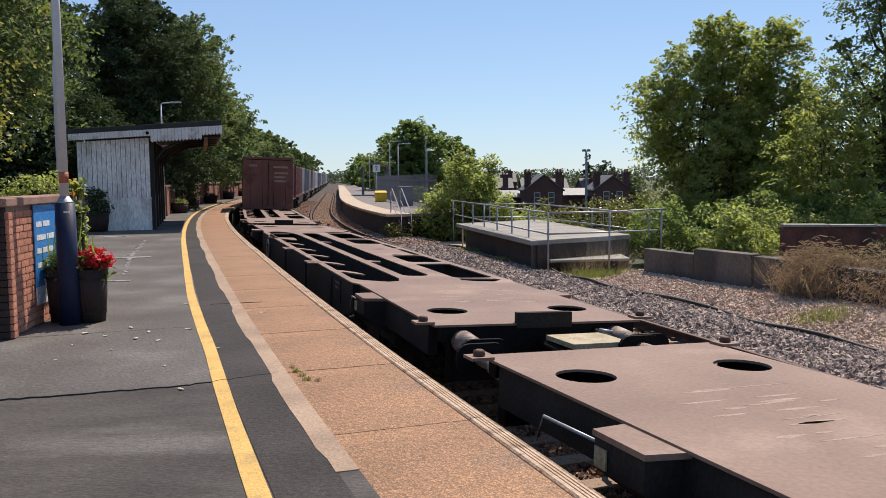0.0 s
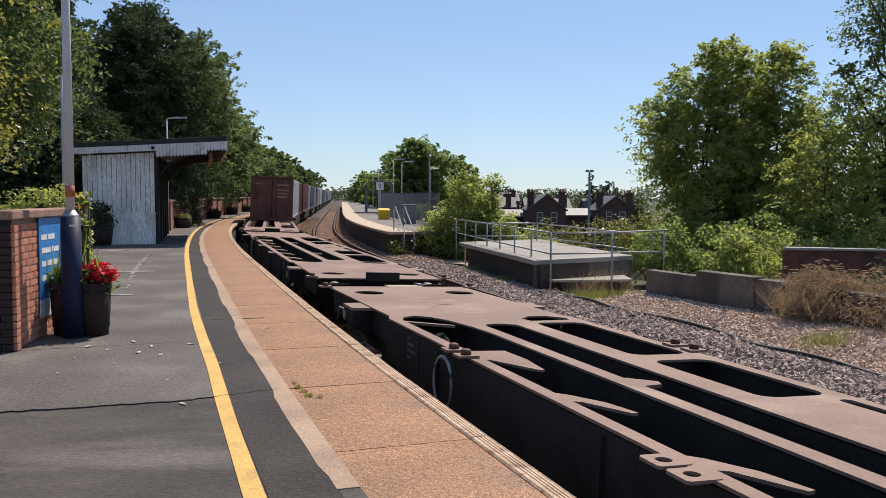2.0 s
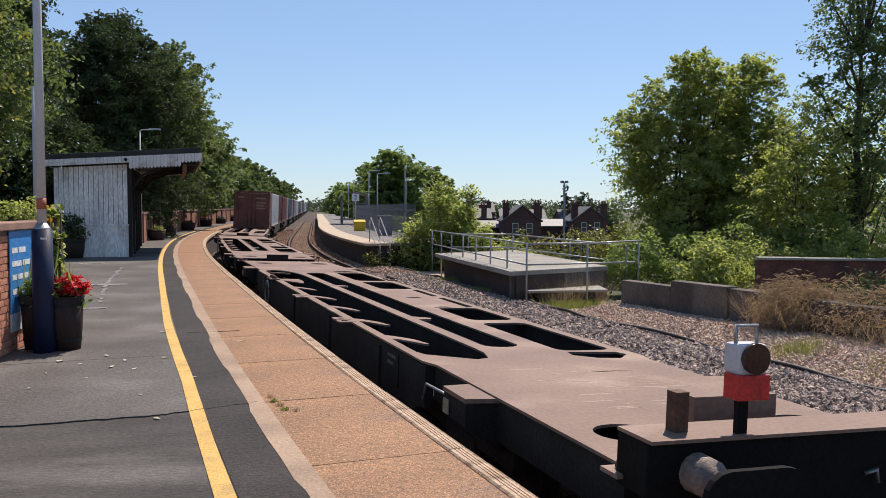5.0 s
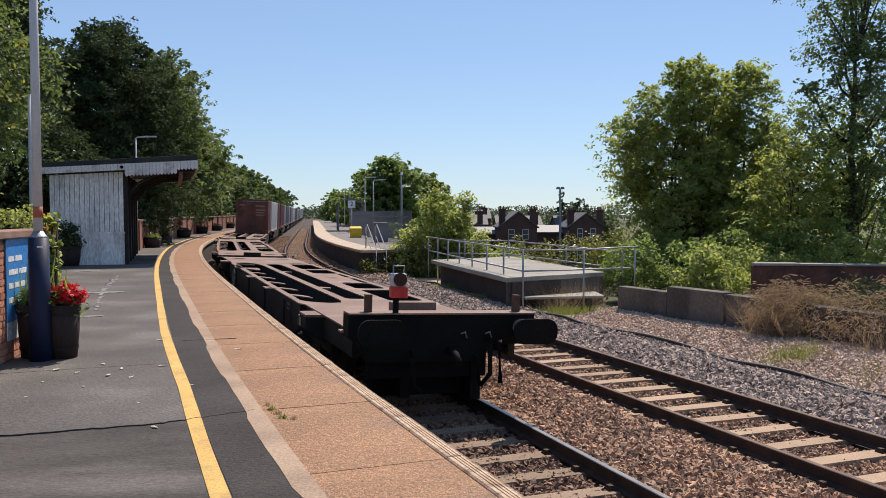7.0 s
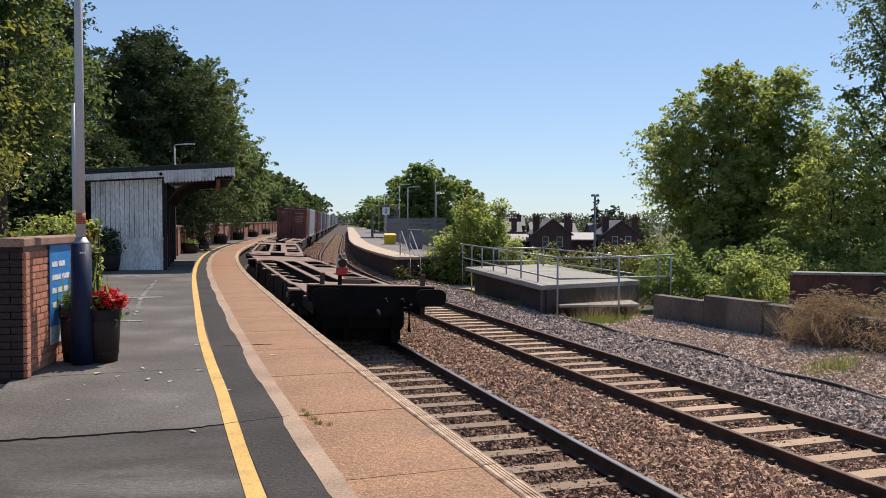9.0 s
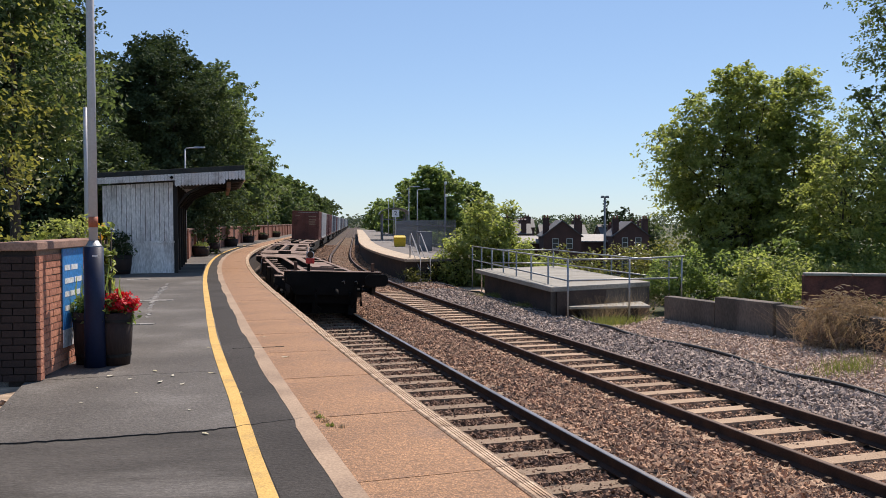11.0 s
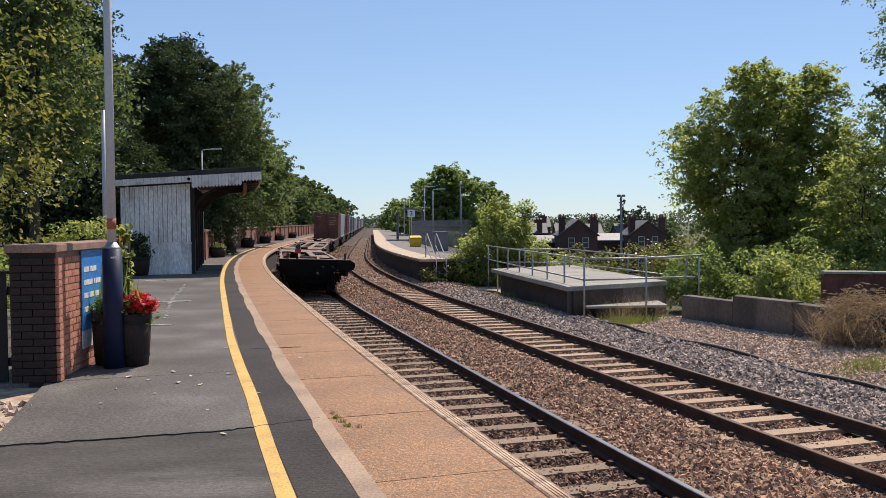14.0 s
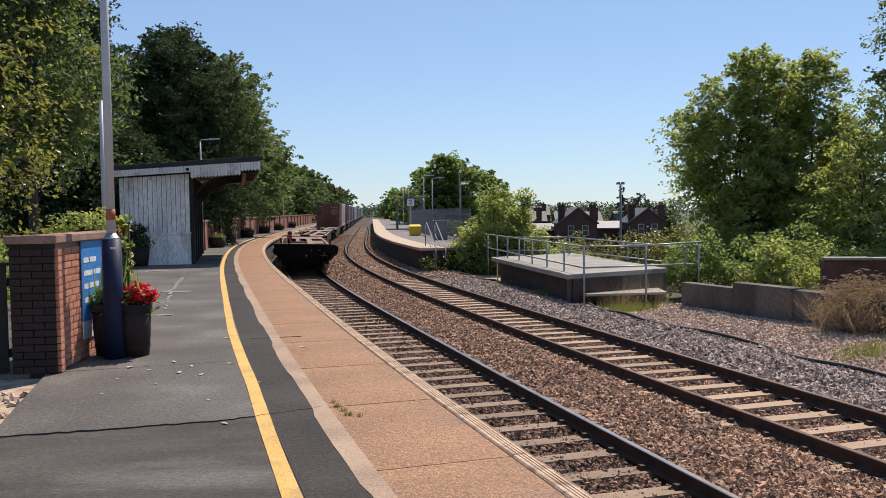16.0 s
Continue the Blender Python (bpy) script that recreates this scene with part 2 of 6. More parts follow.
LEAFWARM = mat("warm_foliage", (0.045, 0.066, 0.023), (0.3, 0.275, 0.08), 1.0, 8, 0.35, bump=0, vary="island", leaf=0.45, grain=0.1)
DRYGRASS = mat("dry_grass", (0.52, 0.38, 0.285), (0.23, 0.16, 0.125), 3, 20, 0.9, bump=0, vary="island", leaf=0.3)
FRESHGRASS = mat("fresh_grass", (0.15, 0.19, 0.05), (0.26, 0.25, 0.1), 3, 20, 0.8, bump=0, vary="island", leaf=0.35)
PETAL = mat("red_petal", (0.62, 0.02, 0.025), (0.45, 0.012, 0.03), 8, 40, 0.5, bump=0, vary="island", leaf=0.25)
SUNPETAL = mat("yellow_petal", (0.8, 0.45, 0.03), (0.7, 0.3, 0.02), 8, 40, 0.5, bump=0, vary="island", leaf=0.25)
FALLEN = mat("fallen_leaf_pale", (0.5, 0.46, 0.36), (0.38, 0.33, 0.2), 8, 40, 0.8, bump=0, vary="object")
LAMPRED = mat("lamp_red", (0.62, 0.035, 0.03), None, 8, 40, 0.4, bump=0)
LENS = mat("lamp_lens", (0.05, 0.02, 0.015), None, 8, 40, 0.15, bump=0)
CONTAINER_COLOURS = {
    "rust_red": mat("container_rust_red", (0.21, 0.08, 0.06), (0.15, 0.06, 0.045), 1.2, 20, 0.7, third=(0.09, 0.04, 0.03), thirdscale=1.6),
    "white": mat("container_white", (0.5, 0.5, 0.49), (0.42, 0.42, 0.41), 0.8, 20, 0.6),
    "grey": mat("container_grey", (0.28, 0.3, 0.32), (0.22, 0.24, 0.26), 0.8, 20, 0.6),
    "blue": mat("container_blue", (0.09, 0.1, 0.125), (0.065, 0.075, 0.1), 0.8, 20, 0.6),
    "red": mat("container_red", (0.2, 0.05, 0.045), (0.15, 0.042, 0.038), 0.8, 20, 0.6),
    "maroon": mat("container_maroon", (0.13, 0.04, 0.04), (0.1, 0.035, 0.035), 0.8, 20, 0.6)}


# ---- mesh builders ----
class Shape:
    """Collects faces of one mesh part, each with a material slot."""

    def __init__(self):
        self.v, self.f, self.m, self.s = [], [], [], []

    def face(self, idx, mi=0, smooth=False):
        self.f.append(tuple(idx)), self.m.append(mi), self.s.append(smooth)

    def box(self, c, d, mi=0, rz=0.0, taper=1.0, rx=0.0):
        """Box centred at c with full sizes d; taper shrinks the top."""
        q = Euler((radians(rx), 0, radians(rz))).to_matrix()
        k = len(self.v)
        for z in (-0.5, 0.5):
            t = taper if z > 0 else 1.0
            for x, y in ((-0.5, -0.5), (0.5, -0.5), (0.5, 0.5), (-0.5, 0.5)):
                self.v.append(tuple(Vector(c) + q @ Vector((x * d[0] * t, y * d[1] * t, z * d[2]))))
        for a in ((3, 2, 1, 0), (4, 5, 6, 7), (0, 1, 5, 4), (1, 2, 6, 5), (2, 3, 7, 6), (3, 0, 4, 7)):
            self.face([k + i for i in a], mi)
        return self

    def tube(self, pts, r, n=8, mi=0, caps=True):
        """Round bar through pts; r a number or one per point."""
        pts = [Vector(p) for p in pts]
        rs = list(r) if hasattr(r, "__len__") else [r] * len(pts)
        k = len(self.v)
        for i, p in enumerate(pts):
            d = (pts[min(i + 1, len(pts) - 1)] - pts[max(i - 1, 0)]).normalized()
            side = d.orthogonal() if abs(d.z) > 0.9 else d.cross(Vector((0, 0, 1)))
            if abs(d.z) > 0.9:
                side = Vector((1, 0, 0)) - d * d.x
            side.normalize()
            up = side.cross(d)
            for j in range(n):
                a = 2 * math.pi * j / n
                self.v.append(tuple(p + rs[i] * (math.cos(a) * side + math.sin(a) * up)))
        for i in range(len(pts) - 1):
            for j in range(n):
                a, b = k + i * n + j, k + i * n + (j + 1) % n
                self.face((a, b, b + n, a + n), mi, True)
        if caps:
            self.face([k + j for j in reversed(range(n))], mi)
            e = k + (len(pts) - 1) * n
            self.face([e + j for j in range(n)], mi)
        return self

    def prism(self, poly, z0, z1, mi=0, top=None):
        """Upright prism over a ground polygon given counter-clockwise."""
        k, n = len(self.v), len(poly)
        self.v += [(x, y, z0) for x, y in poly] + [(x, y, z1) for x, y in poly]
        for i in range(n):
            j = (i + 1) % n
            self.face((k + i, k + j, k + n + j, k + n + i), mi)
        self.face([k + i for i in reversed(range(n))], mi)
        self.face([k + n + i for i in range(n)], mi if top is None else top)
        return self

    def loft(self, rings, mi=0, closed=True, smooth=False, slots=None):
        """Joins rings of points, equal in number."""
        k, n = len(self.v), len(rings[0])
        for ring in rings:
            self.v += [tuple(p) for p in ring]
        for i in range(len(rings) - 1):
            for j in range(n if closed else n - 1):
                a, b = k + i * n + j, k + i * n + (j + 1) % n
                self.face((a, b, b + n, a + n), slots[j] if slots else mi, smooth)
        if closed:
            self.face([k + j for j in reversed(range(n))], mi)
            self.face([k + (len(rings) - 1) * n + j for j in range(n)], mi)
        return self

    def mesh(self, name, *mats):
        me = bpy.data.meshes.new(name)
        me.from_pydata(self.v, [], self.f)
        for m in mats:
            me.materials.append(m)
        me.polygons.foreach_set("material_index", self.m)
        me.polygons.foreach_set("use_smooth", self.s)
        me.update()
        return me


def part(name, shape, mats, parent=None, label="", at=None, bevel=0.0, kind=""):
    """Links a shape as one mesh object, as a part where a parent is given."""
    me = shape.mesh(name, *(mats if isinstance(mats, (list, tuple)) else [mats])) if isinstance(shape, Shape) else shape
    ob = new(name, me)
    if parent:
        ob.parent = parent
    if at:
        ob.location = at
    if bevel:
        b = ob.modifiers.new("bevel", "BEVEL")
        b.width, b.segments, b.limit_method = bevel, 2, "ANGLE"
    return tagged(ob, label, kind=kind)


def thing(name, x=0.0, y=0.0, z=0.0, rz=0.0, label="", category="", group="", kind=""):
    ob = new(name)
    ob.empty_display_size = 0.1
    ob.location, ob.rotation_euler = (x, y, z), (0, 0, radians(rz))
    return tagged(ob, label, category, group, kind)


# ---- the line of the railway ----
KNOT_Y = (-60, -30, 0, 8, 14, 22, 30, 38, 48, 60, 75, 2000)
KNOT_H = (-0.60, -0.43, -0.25, -0.21, -0.19, -0.188, -0.16, -0.125, -0.07, -0.025, 0.0, 0.0)
LY = np.arange(-60, 1500, 0.25)
kern = np.hanning(33) / np.hanning(33).sum()
LH = np.convolve(np.pad(np.interp(LY, KNOT_Y, KNOT_H), 16, mode="edge"), kern, mode="valid")
mid = (LH[1:] + LH[:-1]) / 2 * 0.25
LX = np.concatenate([[0], np.cumsum(mid)])
LS = np.concatenate([[0], np.cumsum(np.hypot(mid, 0.25))])
ZERO = int(np.argmin(abs(LY)))
LX, LS = LX - LX[ZERO] + 4.02, LS - LS[ZERO]
RAIL = -0.915      # rail top below the platform


def line(s, off=0.0):
    """Plan position off metres to the right of the near track's centre, at s metres along it, and the heading."""
    x, y, h = np.interp(s, LS, LX), np.interp(s, LS, LY), np.interp(s, LS, LH)
    k = math.hypot(1, h)
    return float(x + off / k), float(y - off * h / k), float(h)


def at(s, off, z):
    x, y, _ = line(s, off)
    return (x, y, z)


def turn(s):
    return -math.degrees(math.atan(line(s)[2]))


def run(s0, s1, step=1.0):
    n = max(1, round((s1 - s0) / step))
    return [s0 + (s1 - s0) * i / n for i in range(n + 1)]


def swept(profile, s0, s1, step=1.0, mi=0, slots=None, closed=True, smooth=False):
    """A profile of (offset, height) carried along the line."""
    return Shape().loft([[at(s, o, z) for o, z in profile] for s in run(s0, s1, step)], mi, closed, smooth, slots)


# ---- ground ----
def offset_of(x, y):
    h = np.interp(y, LY, LH)
    return (x - np.interp(y, LY, LX)) / np.hypot(1, h)


def ground_height(x, y):
    """Railway formation on a low bank: level by the tracks, falling away to the town on the right."""
    o = float(offset_of(x, y))
    z = -1.22
    if o > 12:
        z -= 4.3 * min(1.0, (o - 12) / 14.0) ** 1.5 if y > 20 else 0.0
    if o < -5.6:
        z = -0.12 + 0.7 * min(1.0, max(0.0, (-6.5 - o) / 8.0))
    elif o < -1.8:
        z = -1.22 if -30 < y < 200 else -1.0
    if o > 6.6 and y < 23:
        z += 0.28 * min(1.0, (o - 6.6) / 1.6) * min(1.0, (23 - y) / 2)
    return z + 0.05 * noise.noise(Vector((x * 0.4, y * 0.4, 0)))


def build_ground():
    g = Shape()
    xs = [-2500, -900, -300, -120, -60, -40, -30] + [-24 + 1.0 * i for i in range(70)] + [50, 60, 75, 100, 150, 300, 900, 2500]
    ys = [-2000, -400, -120, -60, -30] + [-20 + 1.5 * i for i in range(90)] + [120, 140, 170, 220, 300, 450, 800, 1500, 2600]
    for y in ys:
        for x in xs:
            g.v.append((x, y, ground_height(x, y)))
    n = len(xs)
    for j in range(len(ys) - 1):
        for i in range(n - 1):
            cx, cy = (xs[i] + xs[i + 1]) / 2, (ys[j] + ys[j + 1]) / 2
            off = float(offset_of(cx, cy))
            rough_grass = off < -5 or off > 9.7 or cy > 38 or cy < -10
            g.face((j * n + i, j * n + i + 1, (j + 1) * n + i + 1, (j + 1) * n + i), int(rough_grass), True)
    tagged(part("ground", g, [GROUND, MEADOW]), "dry grassy ground beside the railway and under the town", "ground", kind="structure")


build_ground()

# ---- ballast and tracks ----
FAR = 3.52
bed = swept([(-1.75, -1.14), (-0.75, -1.13), (0.75, -1.12), (1.0, -1.085), (1.5, -1.062), (2.3, -1.068), (2.7, -1.1), (2.8, -1.13), (4.25, -1.13), (4.9, -1.06), (5.7, -1.02), (6.35, -1.06), (6.7, -1.3)], -30, 700, 1.0, closed=False, smooth=True)
tagged(part("ballast_bed", bed, BALLAST), "brown and grey crushed stone ballast bed under two tracks", "ballast", kind="structure")


def stones(name, count, s0, s1, o0, o1, zfun, size, material, label, seed, power=1.0):
    """Loose ballast stones: irregular eight-cornered lumps."""
    rng = np.random.default_rng(seed)
    s = s0 + (s1 - s0) * rng.random(count) ** power
    o = o0 + (o1 - o0) * rng.random(count)
    x, y, h = np.interp(s, LS, LX), np.interp(s, LS, LY), np.interp(s, LS, LH)
    k = np.hypot(1, h)
    ctr = np.stack([x + o / k, y - o * h / k, zfun(o) + rng.normal(0, 0.008, count)], 1)
    cube = np.array([[1, 0, 0], [0, 1, 0], [-1, 0, 0], [0, -1, 0], [0, 0, 1], [0, 0, -1]], float) * 1.25
    quads = np.array([[0, 1, 4], [1, 2, 4], [2, 3, 4], [3, 0, 4], [1, 0, 5], [2, 1, 5], [3, 2, 5], [0, 3, 5]])
    sz = size * rng.uniform(0.55, 1.25, (count, 1, 1)) * rng.uniform(0.6, 1.2, (count, 1, 3)) * 0.5
    v = (cube[None] * rng.uniform(0.6, 1.1, (count, 6, 1)) + rng.uniform(-0.4, 0.4, (count, 6, 3))) * sz
    q = rng.normal(size=(count, 4))
    q /= np.linalg.norm(q, axis=1, keepdims=True)
    w, a, b, c = q.T
    rot = np.stack([1 - 2 * (b * b + c * c), 2 * (a * b - w * c), 2 * (a * c + w * b), 2 * (a * b + w * c), 1 - 2 * (a * a + c * c), 2 * (b * c - w * a), 2 * (a * c - w * b), 2 * (b * c + w * a), 1 - 2 * (a * a + b * b)], 1).reshape(-1, 3, 3)
    v = np.einsum("nij,nkj->nki", rot, v) + ctr[:, None]
    f = (quads[None] + 6 * np.arange(count)[:, None, None]).reshape(-1, 3)
    me = bpy.data.meshes.new(name)
    me.from_pydata(v.reshape(-1, 3), [], f.tolist())
    me.materials.append(material)
    return tagged(new(name, me), label, "ballast", kind="stuff")


flat = lambda o: np.interp(o, [-1.75, -0.75, 0.75, 1.0, 1.4, 2.25, 2.5, 2.8, 4.25, 4.6, 5.7, 6.35], [-1.098, -1.096, -1.096, -1.092, -1.056, -1.06, -1.088, -1.108, -1.108, -1.05, -1.01, -1.05])
stones("ballast_stones", 25000, 3, 17, -1.7, 0.62, flat, 0.058, STONEDARK, "dark brown ballast stones in the near track", 1, 1.4)
stones("ballast_stones", 9000, 17, 45, -1.7, 0.62, flat, 0.075, STONEDARK, "dark brown ballast stones further along the near track", 11, 1.3)
stones("ballast_stones", 26000, 33, 100, 0.85, 6.5, flat, 0.11, STONEBROWN, "brown ballast stones further along the line", 12, 1.6)
stones("ballast_stones", 44000, 3, 34, 0.85, 2.68, flat, 0.072, STONEBROWN, "rust-brown ballast stones between the tracks", 2, 1.5)
stones("ballast_stones", 20000, 6, 36, 2.88, 4.1, flat, 0.056, STONEBROWN, "brown ballast stones in the far track", 3, 1.5)
stones("ballast_stones", 33000, 6, 40, 4.4, 6.55, flat, 0.095, STONEGREY, "clean grey ballast stones on the shoulder", 4, 1.5)


def build_track(name, off, top, wood, label):
    tr = tagged(thing(name, kind="structure"), label, "railway track")
    prof = [(-0.07, -0.16), (-0.07, -0.145), (-0.012, -0.12), (-0.012, -0.045), (-0.036, -0.035), (-0.036, -0.006), (-0.028, 0), (0.028, 0), (0.036, -0.006), (0.036, -0.035), (0.012, -0.045), (0.012, -0.12), (0.07, -0.145), (0.07, -0.16)]
    slots = [0] * 14
    slots[5] = slots[6] = slots[7] = 1
    for side in (-0.752, 0.752):
        part("rail", swept([(off + side + o, RAIL + z) for o, z in prof], -30, 700, 1.0, 0, slots), [RAILSIDE, top], tr)
    sl = Shape()
    sl.loft([[(x, y, z) for x, z in ((-1.25, -0.12), (1.25, -0.12), (1.24, 0.0), (0.95, 0.0), (0.55, 0.0), (-0.55, 0.0), (-0.95, 0.0), (-1.24, 0.0))] for y in (-0.115, 0.115)])
    for x in (-0.752, 0.752):
        for side in (-1, 1):
            sl.box((x + side * 0.115, 0, 0.022), (0.085, 0.11, 0.05), 1, taper=0.6)
    me = sl.mesh("sleeper", wood, CLIP)
    rng = random.Random(int(off * 10) + 5)
    s = -6.0
    while s < 150:
        ob = part("sleeper", me, None, tr, at=at(s, off, RAIL - 0.15 - 0.012 * min(1.0, max(0.0, (s - 20) / 20)) + rng.uniform(-0.006, 0.004)))
        ob.rotation_euler = (0, 0, radians(turn(s) + rng.uniform(-0.8, 0.8)))
        s += 0.66
    return tr


build_track("track_1", 0.0, RAILTOP, SLEEPERDARK, "curving railway track with worn bright rails on concrete sleepers")
build_track("track_2", FAR, RAILDULL, SLEEPER, "curving railway track with rusty rails on concrete sleepers")

# ---- near platform ----
EDGE, JOIN, BACK = -1.66, -2.72, -5.25
P0, P1 = -14.0, 150.0
platform = tagged(thing("platform_1", kind="structure"), "curved station platform with black tarmac and a pink edge strip", "platform")
part("platform_wall", swept([(EDGE - 0.07, -1.3), (EDGE - 0.07, -0.09), (EDGE - 0.4, -0.09), (EDGE - 0.4, -1.3)], P0, P1, 1.0), DARKBRICK, platform)
part("tarmac", swept([(-9.5, -0.4), (-9.5, -0.012), (-2.7, 0.0), (-2.7, -0.4)], 10.4, P1, 1.0), ASPHALT, platform)
part("tarmac", swept([(BACK, -0.4), (BACK, -0.008), (-2.7, 0.0), (-2.7, -0.4)], 7.72, 10.4, 0.67), ASPHALT, platform)
part("tarmac", swept([(BACK, -0.4), (BACK, -0.008), (-2.7, 0.0), (-2.7, -0.4)], P0, 7.72, 1.0), OLDTARMAC, platform, "darker worn tarmac")

verge = tagged(part("verge", swept([(-16.0, -0.5), (-16.0, 0.05), (-6.2, -0.04), (BACK - 0.002, -0.06), (BACK - 0.002, -0.5)], P0, 10.4, 1.0), GROUND), "bare dry earth behind the platform edge", "verge", kind="structure")


def jagged_strip():
    """Pale mortar band whose tarmac side wanders."""
    rng = random.Random(4)
    g, top = Shape(), []
    for s in run(5.35, P1, 0.22):
        wide = 0.115 + 0.014 * noise.noise(Vector((s * 0.45, 3.1, 0))) + rng.uniform(-0.004, 0.004) + (0.022 if int(s / 1.9) % 2 else 0.0)
        top.append([at(s, JOIN + 0.02, -0.02), at(s, JOIN + 0.02, 0.005), at(s, JOIN - wide, 0.006), at(s, JOIN - wide, -0.02)])
    return g.loft(top)


part("mortar_strip", jagged_strip(), STRIP, platform, "pale ragged mortar strip")


def safety_line():
    """Hand-painted line that wanders a little along the platform."""
    rings = []
    for s in run(P0, 62, 0.4):
        o = float(np.interp(s, (5, 7, 9, 10.5, 13, 17, 25, 34), (-3.272, -3.26, -3.24, -3.258, -3.28, -3.262, -3.225, -3.18)))
        w = 0.058 + 0.006 * noise.noise(Vector((s * 0.8, 1.7, 0)))
        rings.append([at(s, o + w, -0.01), at(s, o + w, 0.004), at(s, o - w, 0.004), at(s, o - w, -0.01)])
    return Shape().loft(rings)


part("yellow_line", safety_line(), YELLOW, platform, "painted yellow safety line")
part("patch_strip", swept([(-2.82, -0.01), (-2.82, 0.003), (-3.2, 0.003), (-3.2, -0.01)], P0, 70, 0.5), PATCH, platform)


def curved_slab(length, o0, o1, thick, ribs=0, curve=0.0):
    """A slab about its own middle, along y, between two offsets, with eased top edges."""
    g, half = Shape(), length / 2
    prof = [(o0, -thick), (o0, -0.012), (o0 + 0.01, 0.0)]
    if ribs:
        for i in range(ribs):
            a = o0 + 0.02 + (o1 - o0 - 0.04) * i / ribs
            w = (o1 - o0 - 0.04) / ribs
            prof += [(a, 0.0), (a + w * 0.62, 0.0), (a + w * 0.68, -0.008), (a + w * 0.94, -0.008)]
    prof += [(o1 - 0.012, 0.0), (o1, -0.014), (o1, -thick)]
    rings = [[(x + sag, y, z) for x, z in prof] for y, sag in ((-half, 0), (0, curve), (half, 0))]
    return g.loft(rings)


def lay(me, name, s0, s1, step, jitter, seed, z=0.0):
    rng = random.Random(seed)
    s = s0
    while s < s1:
        ob = part(name, me, None, platform, at=at(s + step / 2, 0, z + rng.uniform(-jitter, jitter)))
        ob.rotation_euler = (0, 0, radians(turn(s + step / 2) + rng.uniform(-0.12, 0.12)))
        s += step


lay(curved_slab(1.817, EDGE - 0.12, EDGE + 0.015, 0.13, 4).mesh("coping_slab", COPING), "coping_slab", P0, P1, 1.82, 0.004, 3, 0.008)
lay(curved_slab(1.8185, JOIN, EDGE - 0.122, 0.2).mesh("paving_bay", ORANGE), "paving_bay", P0, P1, 1.82, 0.001, 8, 0.0)


def tar_seam(a, b, width, seed):
    rng = random.Random(seed)
    (x0, y0), (x1, y1) = a, b
    n = 26
    rings = []
    for i in range(n + 1):
        t = i / n
        x, y = x0 + (x1 - x0) * t, y0 + (y1 - y0) * t + rng.uniform(-0.015, 0.015)
        w = width * rng.uniform(0.5, 1.3)
        rings.append([(x, y - w, -0.005), (x, y - w, 0.0065), (x, y + w, 0.0065), (x, y + w, -0.005)])
    return Shape().loft(rings)


part("tar_seam", tar_seam((-3.0, 6.42), (-1.2, 6.72), 0.003, 1), SEAM, platform)
part("tar_seam", tar_seam((-1.2, 6.72), (-0.45, 7.08), 0.004, 5), SEAM, platform)
part("tar_seam", tar_seam((-1.6, 11.1), (-0.95, 11.2), 0.004, 2), SEAM, platform)
part("tar_seam", tar_seam((-1.6, 12.6), (-1.5, 11.4), 0.005, 3), SEAM, platform)
marks = Shape()
rng = random.Random(17)
for (x0, y0), (x1, y1), wide in (((-4.75, 18.15), (-3.85, 18.22), 0.55), ((-3.57, 14.9), (-4.2, 18.0), 0.05), ((-4.3, 18.4), (-5.0, 23.2), 0.06), ((-3.75, 14.0), (-3.25, 14.0), 0.3), ((-6.5, 25.0), (-6.0, 25.2), 0.7)):
    n = 16
    for k in range(n):
        if rng.random() < 0.25:
            continue
        t = (k + 0.5) / n
        lx, ly = abs(x1 - x0) / n + min(wide, 0.08), abs(y1 - y0) / n + wide * 0.6
        marks.box((x0 + (x1 - x0) * t + rng.uniform(-0.02, 0.02), y0 + (y1 - y0) * t, -0.001 + 0.0002 * k), (lx * rng.uniform(0.5, 1.0), ly * rng.uniform(0.5, 1.0), 0.011), 0, rng.uniform(-25, 25))
part("paint_mark", marks, WHITEPAINT, platform, "worn white paint marks on the tarmac")
leafmesh = Shape().loft([[(-0.045, 0, 0.004), (-0.02, 0.022, 0.012), (0.03, 0.016, 0.006), (0.055, 0, 0.01)], [(-0.045, 0.0, 0.004), (-0.02, -0.02, 0.004), (0.03, -0.018, 0.012), (0.055, 0, 0.01)]], closed=False).mesh("fallen_leaf", FALLEN)
for i, (x, y) in enumerate([(-2.48, 7.9), (-1.16, 6.62), (-2.0, 8.85), (-2.35, 9.05), (-1.55, 9.3), (-2.1, 8.3), (-1.95, 9.2), (-2.6, 9.25), (-1.3, 12.2), (-1.9, 11.2), (-2.55, 8.6), (-1.75, 8.7), (-0.85, 10.3), (-1.1, 8.2), (-2.2, 9.5), (-1.45, 7.5)]):
    ob = part("fallen_leaf", leafmesh, None, at=(x, y, 0.002))
    ob.rotation_euler = (0, 0, i * 2.4)
    ob.scale = [0.5 + 0.55 * ((i * 7) % 5) / 4] * 3
    tagged(ob, "small pale fallen leaf on the tarmac", "leaf", "fallen leaves")

# ---- far platform ----
p2 = tagged(thing("platform_2", kind="structure"), "opposite curved platform with pale edge paving", "platform")
E2 = FAR + 1.5
part("platform_wall", swept([(E2 + 0.1, -1.3), (E2 + 0.1, -0.1), (9.4, -0.1), (9.4, -1.3)], 37.2, 190, 1.5), DARKBRICK, p2)
part("edge_paving", swept([(E2, -0.11), (E2, 0.0), (E2 + 1.15, 0.0), (E2 + 1.15, -0.11)], 37.0, 190, 1.5), PAVEEDGE, p2, "pale buff edge paving")
